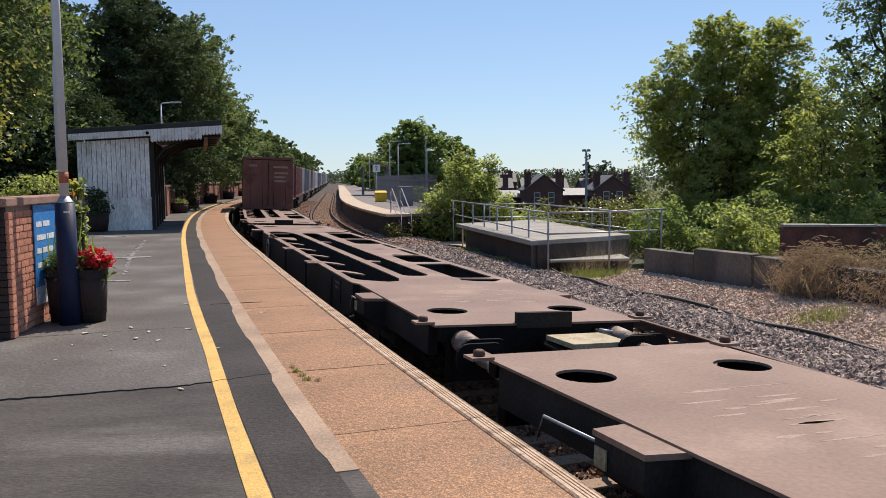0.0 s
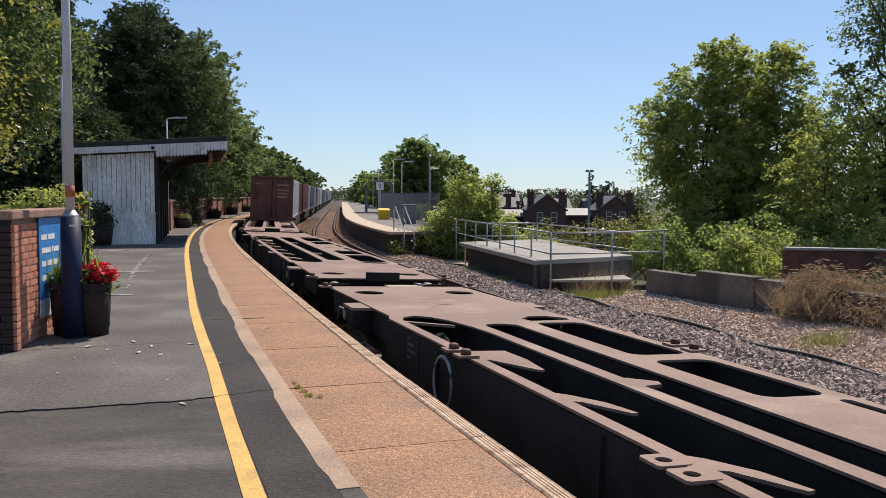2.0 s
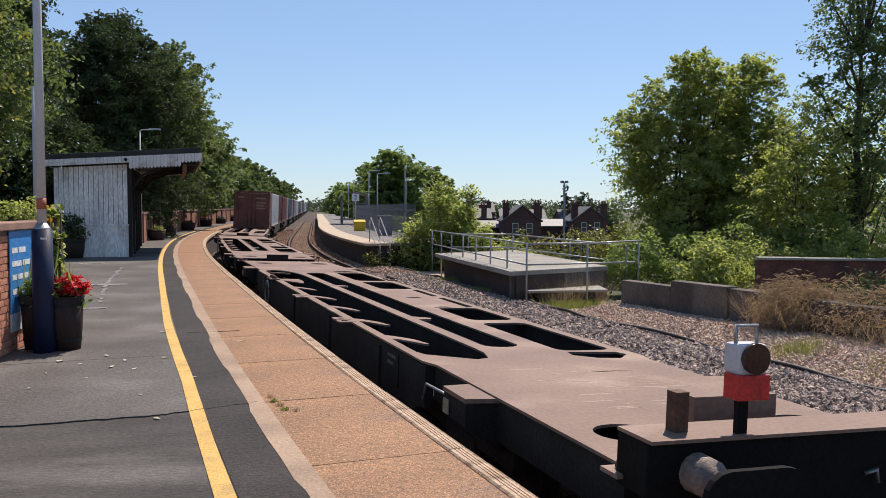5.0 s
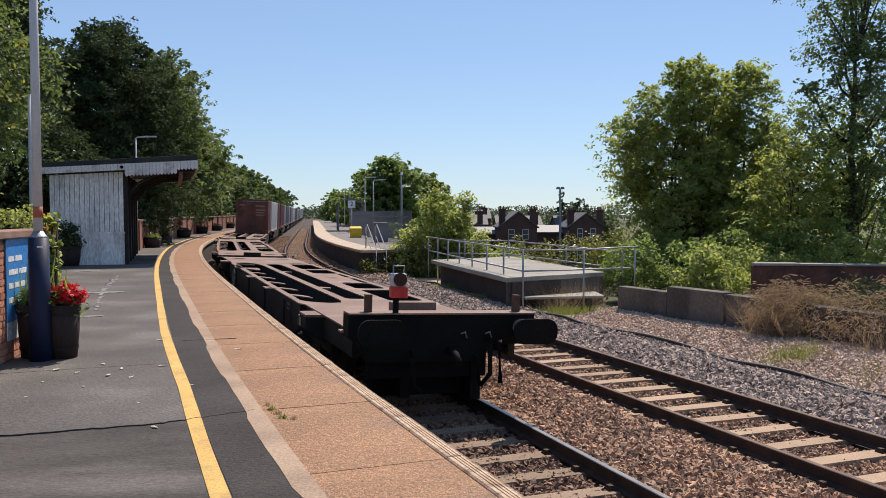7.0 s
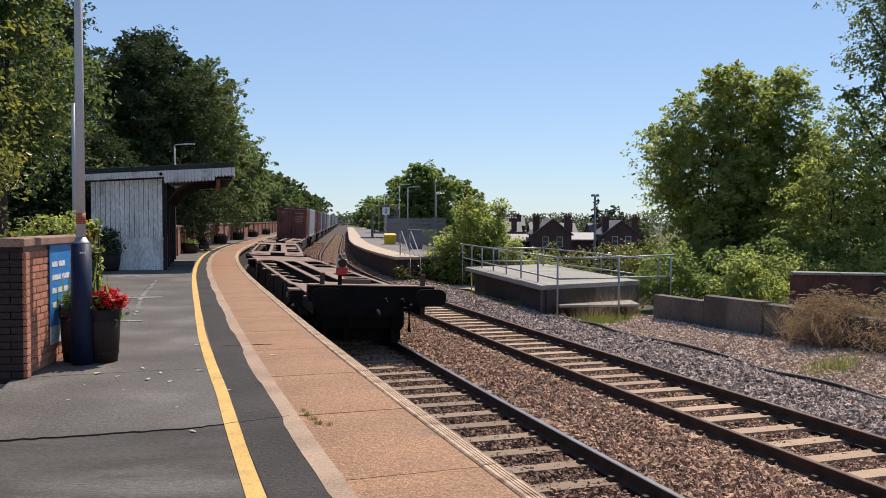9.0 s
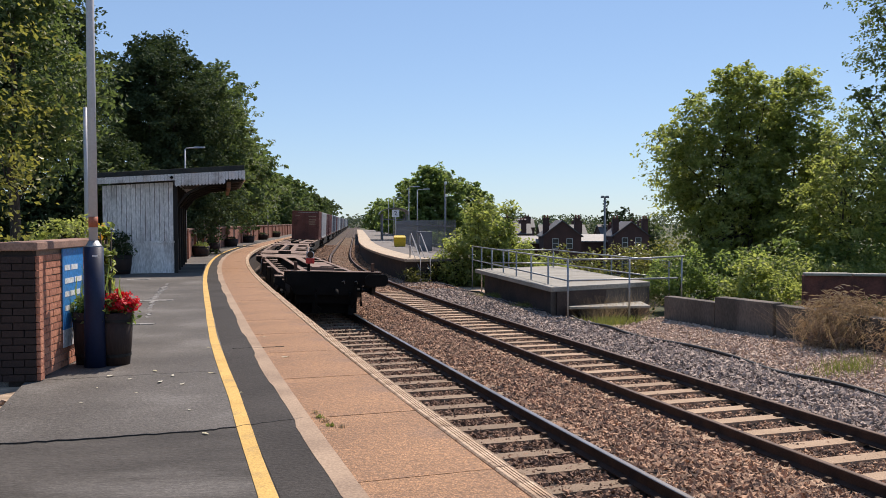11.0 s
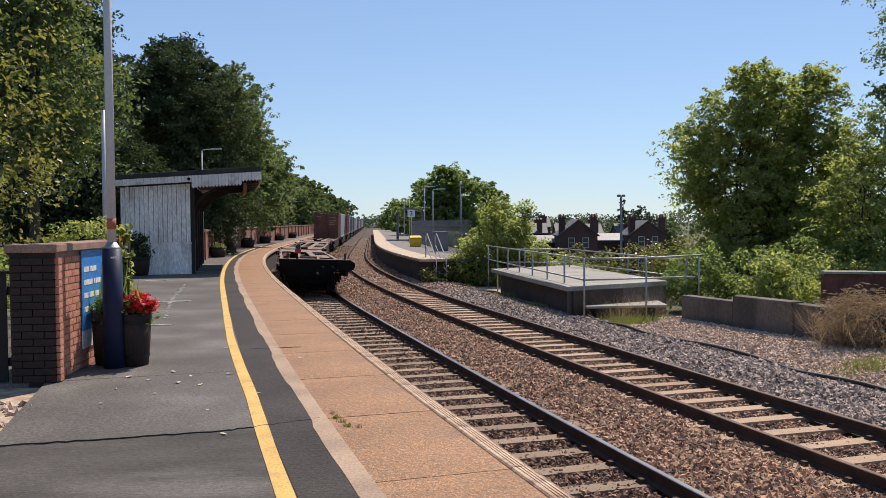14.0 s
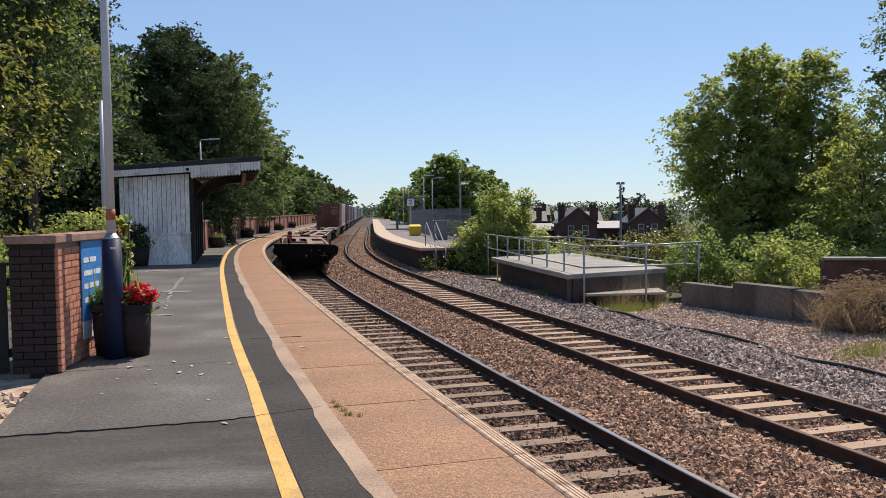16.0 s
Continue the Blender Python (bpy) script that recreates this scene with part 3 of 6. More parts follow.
part("edge_line", swept([(E2 + 0.02, -0.02), (E2 + 0.02, 0.006), (E2 + 0.09, 0.006), (E2 + 0.09, -0.02)], 37.0, 190, 1.5), COPING, p2, "pale stone edge")
part("rear_paving", swept([(E2 + 1.15, -0.11), (E2 + 1.15, -0.004), (9.5, -0.004), (9.5, -0.11)], 37.0, 190, 1.5), PAVE, p2)


# ---- plants ----
def leaf_mesh(name, ctr, size, material, seed, up=0.75, aspect=0.6):
    """Small folded leaves at the given centres, each an island of its own."""
    rng = np.random.default_rng(seed)
    n = len(ctr)
    mid = ctr.mean(0)
    out = (ctr - mid) / (np.abs(ctr - mid).max(0) + 1e-6)
    nrm = rng.normal(size=(n, 3)) * 0.6 + out * 0.45 + np.array([0, 0, up])
    nrm /= np.linalg.norm(nrm, axis=1, keepdims=True)
    d = rng.normal(size=(n, 3))
    d -= nrm * np.sum(d * nrm, 1, keepdims=True)
    d /= np.linalg.norm(d, axis=1, keepdims=True)
    e = np.cross(nrm, d)
    ln = size * rng.uniform(0.6, 1.3, (n, 1))
    a, b = ctr - d * ln * 0.5, ctr + d * ln * 0.5
    m1 = ctr + e * ln * aspect * 0.5 + nrm * ln * 0.12
    m2 = ctr - e * ln * aspect * 0.5 + nrm * ln * 0.12
    v = np.stack([a, m1, b, m2], 1).reshape(-1, 3)
    k = 4 * np.arange(n)[:, None]
    f = np.concatenate([k + [0, 1, 2], k + [0, 2, 3]], 1).reshape(-1, 3)
    me = bpy.data.meshes.new(name)
    me.from_pydata(v, [], f.tolist())
    me.materials.append(material)
    return me


def clumps(blobs, count, per, spread, seed, shell=0.55):
    """Leaf centres: clumps scattered towards the outside of overlapping ellipsoids."""
    rng = np.random.default_rng(seed)
    bl = np.array(blobs, float)
    wt = (bl[:, 3] * bl[:, 4] + bl[:, 3] * bl[:, 5] + bl[:, 4] * bl[:, 5])
    pick = rng.choice(len(bl), count, p=wt / wt.sum())
    d = rng.normal(size=(count, 3))
    d /= np.linalg.norm(d, axis=1, keepdims=True)
    r = shell + (1.08 - shell) * rng.random((count, 1)) ** 0.6
    c = bl[pick, :3] + d * r * bl[pick, 3:]
    c += np.clip(rng.normal(0, 0.1, c.shape), -0.16, 0.16) * bl[pick, 3:].mean(1, keepdims=True) * 0.6
    pts = c[:, None] + np.clip(rng.normal(0, 1, (count, per, 3)), -1.7, 1.7) * spread * np.array([1, 1, 0.6]) * rng.uniform(0.6, 1.5, (count, 1, 1))
    return pts.reshape(-1, 3)


def sprays(blobs, count, per, length, seed, rise=0.3):
    """Leaf centres along twigs that grow out of overlapping ellipsoids: thick at the base, thin and ragged at the tip."""
    rng = np.random.default_rng(seed)
    bl = np.array(blobs, float)
    wt = (bl[:, 3] * bl[:, 4] + bl[:, 3] * bl[:, 5] + bl[:, 4] * bl[:, 5])
    pick = rng.choice(len(bl), count, p=wt / wt.sum())
    d = rng.normal(size=(count, 3)) + np.array([0, 0, 0.25])
    d /= np.linalg.norm(d, axis=1, keepdims=True)
    root = bl[pick, :3] + d * bl[pick, 3:] * rng.uniform(0.3, 0.8, (count, 1))
    way = d * 0.9 + np.array([0, 0, rise]) + rng.normal(0, 0.35, (count, 3))
    way /= np.linalg.norm(way, axis=1, keepdims=True)
    ln = length * rng.uniform(0.5, 1.35, (count, 1, 1)) * np.clip(bl[pick, 3:4], 0.3, 1.2)[:, :, None]
    u = rng.random((count, per, 1)) ** 0.8
    wide = np.clip(rng.normal(0, 1, (count, per, 3)), -1.8, 1.8) * ln * 0.26 * (1.1 - 0.85 * u) * np.array([1, 1, 0.5])
    pts = root[:, None] + way[:, None] * ln * u + wide - np.array([0, 0, 0.25]) * ln * u * u
    return pts.reshape(-1, 3)


def tree(name, x, y, z, height, radius, material, label, seed, count=500, per=26, leaf=0.16, base=0.25, nblob=16, trunk=0.18, squash=1.0, lean=0.0, stems=1, lump=1.0, twig=0.95, rise=0.3, category="tree", group=""):
    """A tapered trunk with limbs and a crown of leaf clumps; base: where the crown begins, as a share of the height."""
    rng = random.Random(seed)
    root = thing(name, x, y, z, label=label, category=category, group=group)
    lo, hi = height * base, height
    blobs = []
    for i in range(nblob):
        t = (i + 0.5) / nblob
        zz = lo + (hi - lo) * t
        wide = radius * (math.sin(math.pi * min(1, 0.18 + 0.8 * t)) ** 0.7) * squash
        a, r = i * 2.4 + rng.uniform(-0.5, 0.5), wide * rng.uniform(0.25, 0.72)
        br = lump * radius * rng.uniform(0.3, 0.5) * (1.0 if t < 0.8 else 0.7)
        zz = min(zz, hi - br * 0.75)
        blobs.append((r * math.cos(a) + lean * t, r * math.sin(a), zz, br, br, br * rng.uniform(0.65, 0.95)))
    wood = Shape()
    for st in range(stems):
        ox, oy = (rng.uniform(-0.4, 0.4) * radius * 0.5, rng.uniform(-0.4, 0.4) * radius * 0.5) if stems > 1 else (0, 0)
        top = height * rng.uniform(0.7, 0.85)
        pts, rad = [], []
        for i in range(8):
            t = i / 7
            pts.append((ox + lean * t * 0.8 + rng.uniform(-0.06, 0.06) * height * 0.15, oy + rng.uniform(-0.06, 0.06) * height * 0.15, -0.3 + top * t))
            rad.append(trunk * (1 - 0.85 * t) * (1.25 if i == 0 else 1))
        wood.tube(pts, rad, 8)
        for b in blobs[st::stems]:
            start = Vector(pts[min(6, max(1, int((b[2] - 0.25 * radius) / max(top, 0.1) * 7)))])
            end = Vector(b[:3])
            bow = (start + end) / 2 + Vector((rng.uniform(-0.2, 0.2), rng.uniform(-0.2, 0.2), -0.12 * radius))
            wood.tube([start, bow, end], (trunk * 0.36, trunk * 0.22, trunk * 0.07), 5)
    part("trunk", wood, BARK, root)
    pts = sprays(blobs, count, per, twig, seed, rise)
    part("crown", leaf_mesh("crown", pts, leaf, material, seed + 1), None, root)
    return root


def bush(name, x, y, z, blobs, material, label, seed, count=120, per=24, leaf=0.12, spread=0.16, category="bush", group="", aspect=0.6):
    """A many-stemmed shrub; blobs are ellipsoids in its own space."""
    rng = random.Random(seed)
    root = thing(name, x, y, z, label=label, category=category, group=group)
    wood = Shape()
    for b in blobs:
        for _ in range(2):
            e = Vector(b[:3]) + Vector([rng.uniform(-0.4, 0.4) * b[3 + i] for i in range(3)])
            wood.tube([(b[0] * 0.35 + rng.uniform(-0.1, 0.1), b[1] * 0.35, -0.1), (e * 0.6 + Vector((0, 0, -0.05))), e], (0.03, 0.02, 0.008), 5)
    part("branchwork", wood, BARK, root)
    part("foliage", leaf_mesh("foliage", clumps(blobs, count, per, spread, seed, 0.3), leaf, material, seed, aspect=aspect), None, root)
    return root


def blades(name, pts, height, width, material, seed, lean=0.35):
    """Upright pointed blades of grass or reed."""
    rng = np.random.default_rng(seed)
    n = len(pts)
    a = rng.uniform(0, 2 * np.pi, n)
    side = np.stack([np.cos(a), np.sin(a), 0 * a], 1)
    b = rng.uniform(0, 2 * np.pi, n)
    ln = height * rng.uniform(0.45, 1.15, (n, 1))
    tip = np.stack([np.cos(b), np.sin(b), 0 * b], 1) * ln * lean * rng.random((n, 1)) + np.array([0, 0, 1.0]) * ln
    midp = tip * 0.55 - np.array([0, 0, 0.0]) + 0.06 * ln * side
    v = np.stack([pts - side * width, pts + side * width, pts + midp + side * width * 0.7, pts + midp - side * width * 0.7, pts + tip], 1).reshape(-1, 3)
    k = 5 * np.arange(n)[:, None]
    f = np.concatenate([k + [0, 1, 2], k + [0, 2, 3], k + [3, 2, 4]], 1).reshape(-1, 3)
    me = bpy.data.meshes.new(name)
    me.from_pydata(v, [], f.tolist())
    me.materials.append(material)
    return me


# trees behind the near platform
tree("tree", -8.0, 15.2, 0.1, 9.5, 3.3, LEAFWARM, "leafy tree with yellowing green leaves behind the platform wall", 11, 640, 25, 0.115, 0.06, 30, 0.13, stems=3, lump=0.66, twig=1.05)
tree("tree", -6.9, 12.0, 0.1, 6.8, 1.9, LEAFWARM, "slender leafy tree with yellow-green leaves by the fence", 12, 380, 24, 0.1, 0.12, 18, 0.07, stems=2, lump=0.8, twig=1.1)
tree("tree", -8.8, 22.0, 0.1, 10.3, 3.1, LEAFDEEP, "tall green broadleaf tree behind the platform", 13, 1000, 28, 0.14, 0.32, 28, 0.16, stems=2, lump=0.72)
tree("tree", -11.7, 32.5, 0.2, 10.0, 4.3, LEAFDARK, "large dark evergreen tree behind the wooden shelter", 14, 1900, 36, 0.18, 0.03, 32, 0.3, lump=0.75)
tree("tree", -10.0, 44.5, 0.2, 10.5, 5.0, LEAFDARK, "large dark evergreen tree behind the wooden shelter", 15, 2600, 38, 0.18, 0.03, 40, 0.32, lump=0.68, rise=0.4)
tree("tree", -8.5, 51.0, 0.2, 10.7, 3.8, LEAFDEEP, "tall broadleaf tree above the back wall", 16, 1000, 32, 0.22, 0.27, 28, 0.25, lump=0.75)
tree("tree", -9.6, 60.0, 0.2, 10.2, 4.2, LEAFDEEP, "tall broadleaf tree above the back wall", 17, 900, 30, 0.26, 0.25, 26, 0.25, lump=0.8)
tree("tree", -10.9, 73.0, 0.2, 8.8, 4.4, LEAFDEEP, "leafy broadleaf tree above the back wall", 18, 700, 28, 0.32, 0.15, 22, 0.25)
rng = random.Random(9)
for i, y in enumerate((86, 100, 116, 134, 155, 180, 210, 250, 300, 360)):
    tree("tree", -13.0 + rng.uniform(-0.8, 0.5), y, 0.2, rng.uniform(8.3, 9.5) + 0.006 * y, 4.8 + 0.008 * y, LEAFDEEP, "broadleaf tree in the wooded cutting beside the line", 30 + i, 320, 26, 0.38 + 0.0012 * y, 0.03, 16, 0.25, group="lineside trees")

# trees on the town side
tree("tree", 14.6, 31.5, -1.6, 9.0, 3.9, LEAFLIGHT, "bushy sycamore tree with light green leaves", 50, 2500, 28, 0.155, 0.03, 60, 0.13, stems=4, lump=0.47, twig=1.2)
tree("tree", 17.2, 32.0, -1.6, 9.0, 3.2, LEAFLIGHT, "bushy green sycamore tree", 51, 1500, 27, 0.15, 0.05, 46, 0.12, stems=4, lump=0.5, twig=1.2)
tree("tree", 19.0, 27.5, -1.6, 13.2, 2.7, LEAFDEEP, "tall dark green tree with open, see-through crown", 52, 800, 26, 0.15, 0.2, 40, 0.2, lump=0.62, twig=1.35)
tree("tree", 16.3, 27.0, -1.5, 6.0, 2.4, LEAFLIGHT, "young green tree with thin trunks", 53, 420, 24, 0.15, 0.12, 24, 0.07, stems=4, lump=0.6, twig=1.2)

tree("tree", 21.4, 31.0, -2.0, 7.5, 3.0, LEAFLIGHT, "bushy green broadleaf tree", 57, 260, 30, 0.2, 0.08, 18, 0.2)
tree("tree", 9.3, 106.0, -3.5, 11.8, 6.6, LEAFMID, "dense dark green tree behind the far platform", 55, 1500, 30, 0.4, 0.04, 40, 0.3, lump=0.85, rise=0.7)
tree("tree", 15.3, 112.0, -4.0, 10.6, 4.8, LEAFMID, "dense dark green tree behind the far platform", 58, 800, 32, 0.38, 0.04, 18, 0.3)
tree("tree", 5.8, 150.0, -1.2, 6.4, 3.8, LEAFMID, "rounded green tree beside the line", 56, 320, 28, 0.42, 0.03, 16, 0.25)
tree("tree", 5.6, 185.0, -1.2, 7.6, 4.2, LEAFMID, "rounded green tree beside the line", 59, 320, 28, 0.46, 0.03, 16, 0.25)

bush("bush", 5.3, 37.6, -1.2, [(-0.9, -0.4, 0.5, 1.1, 0.7, 0.7), (0.5, -0.5, 0.5, 1.2, 0.7, 0.7), (1.8, -0.3, 0.6, 1.0, 0.7, 0.7), (0, 0, 1.5, 1.4, 1.1, 1.3), (0.7, 0.3, 2.6, 0.9, 0.8, 1.2), (-0.9, -0.2, 1.2, 0.9, 0.9, 1.1), (1.6, 0.2, 1.3, 1.1, 1.0, 1.1), (0.2, 0, 3.2, 0.55, 0.5, 0.8), (1.7, 0.4, 3.0, 0.3, 0.3, 1.0)], LEAFLIGHT, "overgrown sycamore bush with light green leaves by the tracks", 60, 620, 22, 0.16, 0.15)
bush("bush", 7.3, 36.6, -1.2, [(0, 0, 1.4, 0.7, 0.5, 0.7), (0.3, 0, 0.7, 0.8, 0.6, 0.6)], LEAFLIGHT, "small yellow-green bush behind the concrete slab", 61, 70, 22, 0.14, 0.14)
bush("bush", 9.9, 25.6, -1.2, [(0, 0, 1.0, 0.8, 0.8, 0.9), (0.5, 0.2, 1.4, 0.5, 0.5, 0.7), (-0.4, 0, 0.6, 0.6, 0.6, 0.5), (1.2, -0.2, 0.7, 0.5, 0.5, 0.6)], LEAFMID, "green bush with small glossy leaves beside the railing", 62, 210, 24, 0.11, 0.11)
bush("bush", 11.2, 23.0, -1.1, [(0, 0, 0.9, 0.7, 0.6, 0.7), (0.9, 0.2, 0.7, 0.55, 0.6, 0.5), (0.2, 0.3, 1.4, 0.3, 0.3, 0.4), (-0.6, 0, 0.5, 0.35, 0.4, 0.4)], LEAFLIGHT, "leafy light green bush growing over the concrete wall", 63, 150, 20, 0.14, 0.12)
bush("bush", 13.0, 24.5, -1.1, [(0, 0, 0.8, 1.2, 0.8, 0.9), (1.5, 0.2, 0.8, 1.2, 0.8, 0.9), (3.6, 0.4, 0.9, 1.3, 0.8, 1.0), (6.0, 0.2, 1.0, 1.4, 0.8, 1.1)], LEAFLIGHT, "green undergrowth behind the brick parapet", 64, 380, 22, 0.14, 0.16)
bush("bush", 13.4, 26.0, -1.5, [(-1.2, 0, 1.5, 0.9, 0.6, 0.9), (0.6, 0, 1.9, 0.9, 0.6, 1.0), (2.2, 0.2, 1.6, 1.0, 0.6, 1.0), (3.8, 0, 2.0, 0.9, 0.6, 1.1)], LEAFMID, "leafy sycamore saplings under the taller trees", 69, 240, 22, 0.15, 0.15)
bush("bush", 11.0, 44.0, -2.6, [(0, 0, 1.6, 2.4, 1.2, 1.2), (3.4, 0, 1.8, 2.2, 1.2, 1.2), (-2.0, 1, 1.2, 1.5, 1.0, 1.0), (6, 0, 2, 2, 1.2, 1.4)], LEAFWARM, "scrubby olive-green bushes below the embankment", 65, 340, 22, 0.17, 0.2)
bush("bush", 9.2, 39.0, -1.8, [(0, 0, 1.1, 0.7, 0.6, 0.9), (0.5, 0.4, 0.7, 0.8, 0.6, 0.6)], LEAFLIGHT, "leafy green sapling behind the slab", 66, 90, 22, 0.15, 0.16)
bush("bush", 2.6, 37.0, -1.2, [(0, 0, 0.4, 0.5, 0.5, 0.45), (0.9, 0.6, 0.6, 0.6, 0.6, 0.6)], LEAFWARM, "low yellow-green weeds at the platform ramp", 67, 80, 20, 0.12, 0.14)
bush("bush", 5.8, 62.0, -0.1, [(0, 0, 0.5, 0.6, 0.6, 0.5)], LEAFMID, "small bush at the back of the far platform", 68, 40, 20, 0.16, 0.14)


def dry_bush(x, y, z, r, h, n, material, label, seed, category="dry grass"):
    rng = np.random.default_rng(seed)
    pts = np.stack([x + rng.normal(0, r * 0.5, n), y + rng.normal(0, r * 0.4, n), np.full(n, z)], 1)
    if z < -0.5 and y < 24:
        pts[:, 2] = [ground_height(px, py) - 0.02 for px, py in pts[:, :2]]
    ob = part("dry_weeds" if material is DRYGRASS else "grass_tuft", blades("weeds", pts, h, 0.0035 if material is DRYGRASS else 0.006, material, seed, 1.5 if material is DRYGRASS and h > 0.6 else 0.8), None)
    tagged(ob, label, category, kind="stuff")


bush("dead_shrub", 9.7, 16.2, ground_height(9.7, 16.2), [(0, 0, 0.55, 0.6, 0.5, 0.6), (-0.35, -0.2, 0.3, 0.4, 0.4, 0.35), (0.55, -0.2, 0.45, 0.5, 0.45, 0.5)], DRYGRASS, "brown dead shrub of fine twigs against the concrete wall", 70, 270, 26, 0.15, 0.14, "dead shrub", aspect=0.055)
dry_bush(9.7, 16.1, -1.2, 0.7, 0.95, 1000, DRYGRASS, "tall brown dead stalks against the wall", 170)
bush("dead_shrub", 10.6, 14.3, ground_height(10.6, 14.3), [(0, 0, 0.6, 0.8, 0.7, 0.65), (0.7, -0.5, 0.55, 0.7, 0.6, 0.6), (-0.4, 0.6, 0.6, 0.6, 0.6, 0.6), (1.3, -1.4, 0.5, 0.8, 0.8, 0.6)], DRYGRASS, "brown dead shrub of fine twigs against the concrete wall", 71, 130, 24, 0.15, 0.13, "dead shrub", aspect=0.055)
dry_bush(10.5, 14.2, -1.2, 0.9, 0.8, 420, DRYGRASS, "tall brown dead stalks against the wall", 171)
bush("bush", 12.3, 17.6, -1.3, [(0, 0, 0.7, 0.9, 0.8, 0.7), (1.3, -1.0, 0.7, 1.0, 0.9, 0.75)], LEAFDARK, "dark scrub behind the concrete wall", 172, 160, 24, 0.11, 0.15)
dry_bush(8.7, 14.2, -1.2, 0.6, 0.3, 320, FRESHGRASS, "tuft of fresh green grass on dry ground", 72, "grass")
dry_bush(9.6, 12.2, -1.2, 1.0, 0.25, 350, FRESHGRASS, "tuft of fresh green grass on dry ground", 73, "grass")
dry_bush(5.35, 26.0, -1.15, 0.5, 0.26, 900, FRESHGRASS, "grass growing at the foot of the slab", 74, "grass")
dry_bush(4.9, 30.0, -1.15, 0.7, 0.26, 900, FRESHGRASS, "grass growing at the foot of the slab", 75, "grass")
dry_bush(6.9, 22.4, -1.15, 1.0, 0.28, 1300, FRESHGRASS, "grass growing beside the slab", 76, "grass")
dry_bush(6.9, 23.2, -1.1, 0.5, 0.8, 300, DRYGRASS, "tall dry weeds on the lower slab", 77)
dry_bush(7.9, 23.8, -1.1, 0.4, 0.9, 260, DRYGRASS, "tall dry weeds on the lower slab", 78)
dry_bush(8.4, 16.3, -1.2, 1.6, 0.08, 350, DRYGRASS, "short dry grass on stony ground", 79)
dry_bush(7.6, 19.5, -1.2, 1.1, 0.09, 260, DRYGRASS, "short dry grass on stony ground", 80)
dry_bush(9.0, 13.0, -1.2, 2.2, 0.09, 600, DRYGRASS, "short dry grass on stony ground", 81)
dry_bush(3.0, 38.4, -1.1, 0.8, 0.6, 500, FRESHGRASS, "long grass beside the platform ramp", 82, "grass")
for k, (wx, wy) in enumerate(((-0.35, 7.25), (-0.31, 7.08), (-0.26, 6.92), (-0.2, 6.78), (-0.13, 6.72))):
    dry_bush(wx, wy, 0.0, 0.035, 0.035, 26, FRESHGRASS if k % 2 else DRYGRASS, "tiny weeds in the platform joint", 83 + 200 * k, "grass")
stones("loose_stones", 19000, 9, 20.5, 6.5, 9.6, lambda o: -1.2 + 0.28 * np.clip((o - 6.6) / 1.6, 0, 1), 0.075, STONETAN, "scattered pale stones on dry ground", 5, 1.0)
stones("verge_stones", 150, 4.5, 9.6, -5.9, -5.2, lambda o: -0.045 + 0 * o, 0.085, STONETAN, "pale rubble and litter at the platform edge", 7, 1.0)
stones("loose_stones", 3500, 20.5, 27, 6.5, 7.9, lambda o: -1.2 + 0 * o, 0.07, STONETAN, "scattered pale stones beside the slab", 6, 1.0)


# ---- near platform things ----
def lamp_post(x, y, z, h, sleeve, label, arm=True, band=True):
    root = thing("lamp_post", x, y, z, label=label, category="lamp post", group="platform lamps")
    if sleeve:
        part("sleeve", Shape().tube([(0, 0, 0), (0, 0, 1.36)], (0.118, 0.106), 20), NAVY, root, "navy blue painted steel sleeve")
        part("collar", Shape().tube([(0, 0, 1.36), (0, 0, 1.375), (0, 0, 1.43)], (0.1, 0.085, 0.052), 20), STEEL, root, "pale metal collar")
        part("number_plate", Shape().box((0.045, -0.104, 1.26), (0.06, 0.01, 0.02)), SIGNWHITE, root, "small white plate")
    r = 0.05 if sleeve else 0.04
    part("pole", Shape().tube([(0, 0, 1.4 if sleeve else 0), (0, 0, h * 0.6), (0, 0, h)], (r, r * 0.92, r * 0.8), 14), GREYPAINT, root)
    if band:
        part("band", Shape().tube([(0, 0, 1.58), (0, 0, 1.70)], r * 1.03, 14), BAND, root, "faded orange band")
    if arm:
        part("arm", Shape().tube([(0, 0, h - 0.02), (0.06, 0, h + 0.05), (0.6, 0, h + 0.08)], 0.022, 8), GREYPAINT, root)
        part("lantern", Shape().loft([[(a, b, h + c) for a, b, c in ((0.4, -0.09, 0.05), (0.4, 0.09, 0.05), (0.4, 0.06, 0.12), (0.4, -0.06, 0.12))], [(a, b, h + c) for a, b, c in ((0.85, -0.07, 0.06), (0.85, 0.07, 0.06), (0.85, 0.04, 0.12), (0.85, -0.04, 0.12))]]), GREYPAINT, root)
    return root


lamp_post(-2.95, 9.9, 0, 5.6, True, "grey lamp post with a navy blue sleeve on the platform")
lamp_post(-4.36, 14.3, 0, 3.5, False, "thin grey post behind the brick wall", arm=False)
lamp_post(-7.45, 38.2, 0, 4.85, False, "grey lamp post rising behind the shelter roof", band=False)


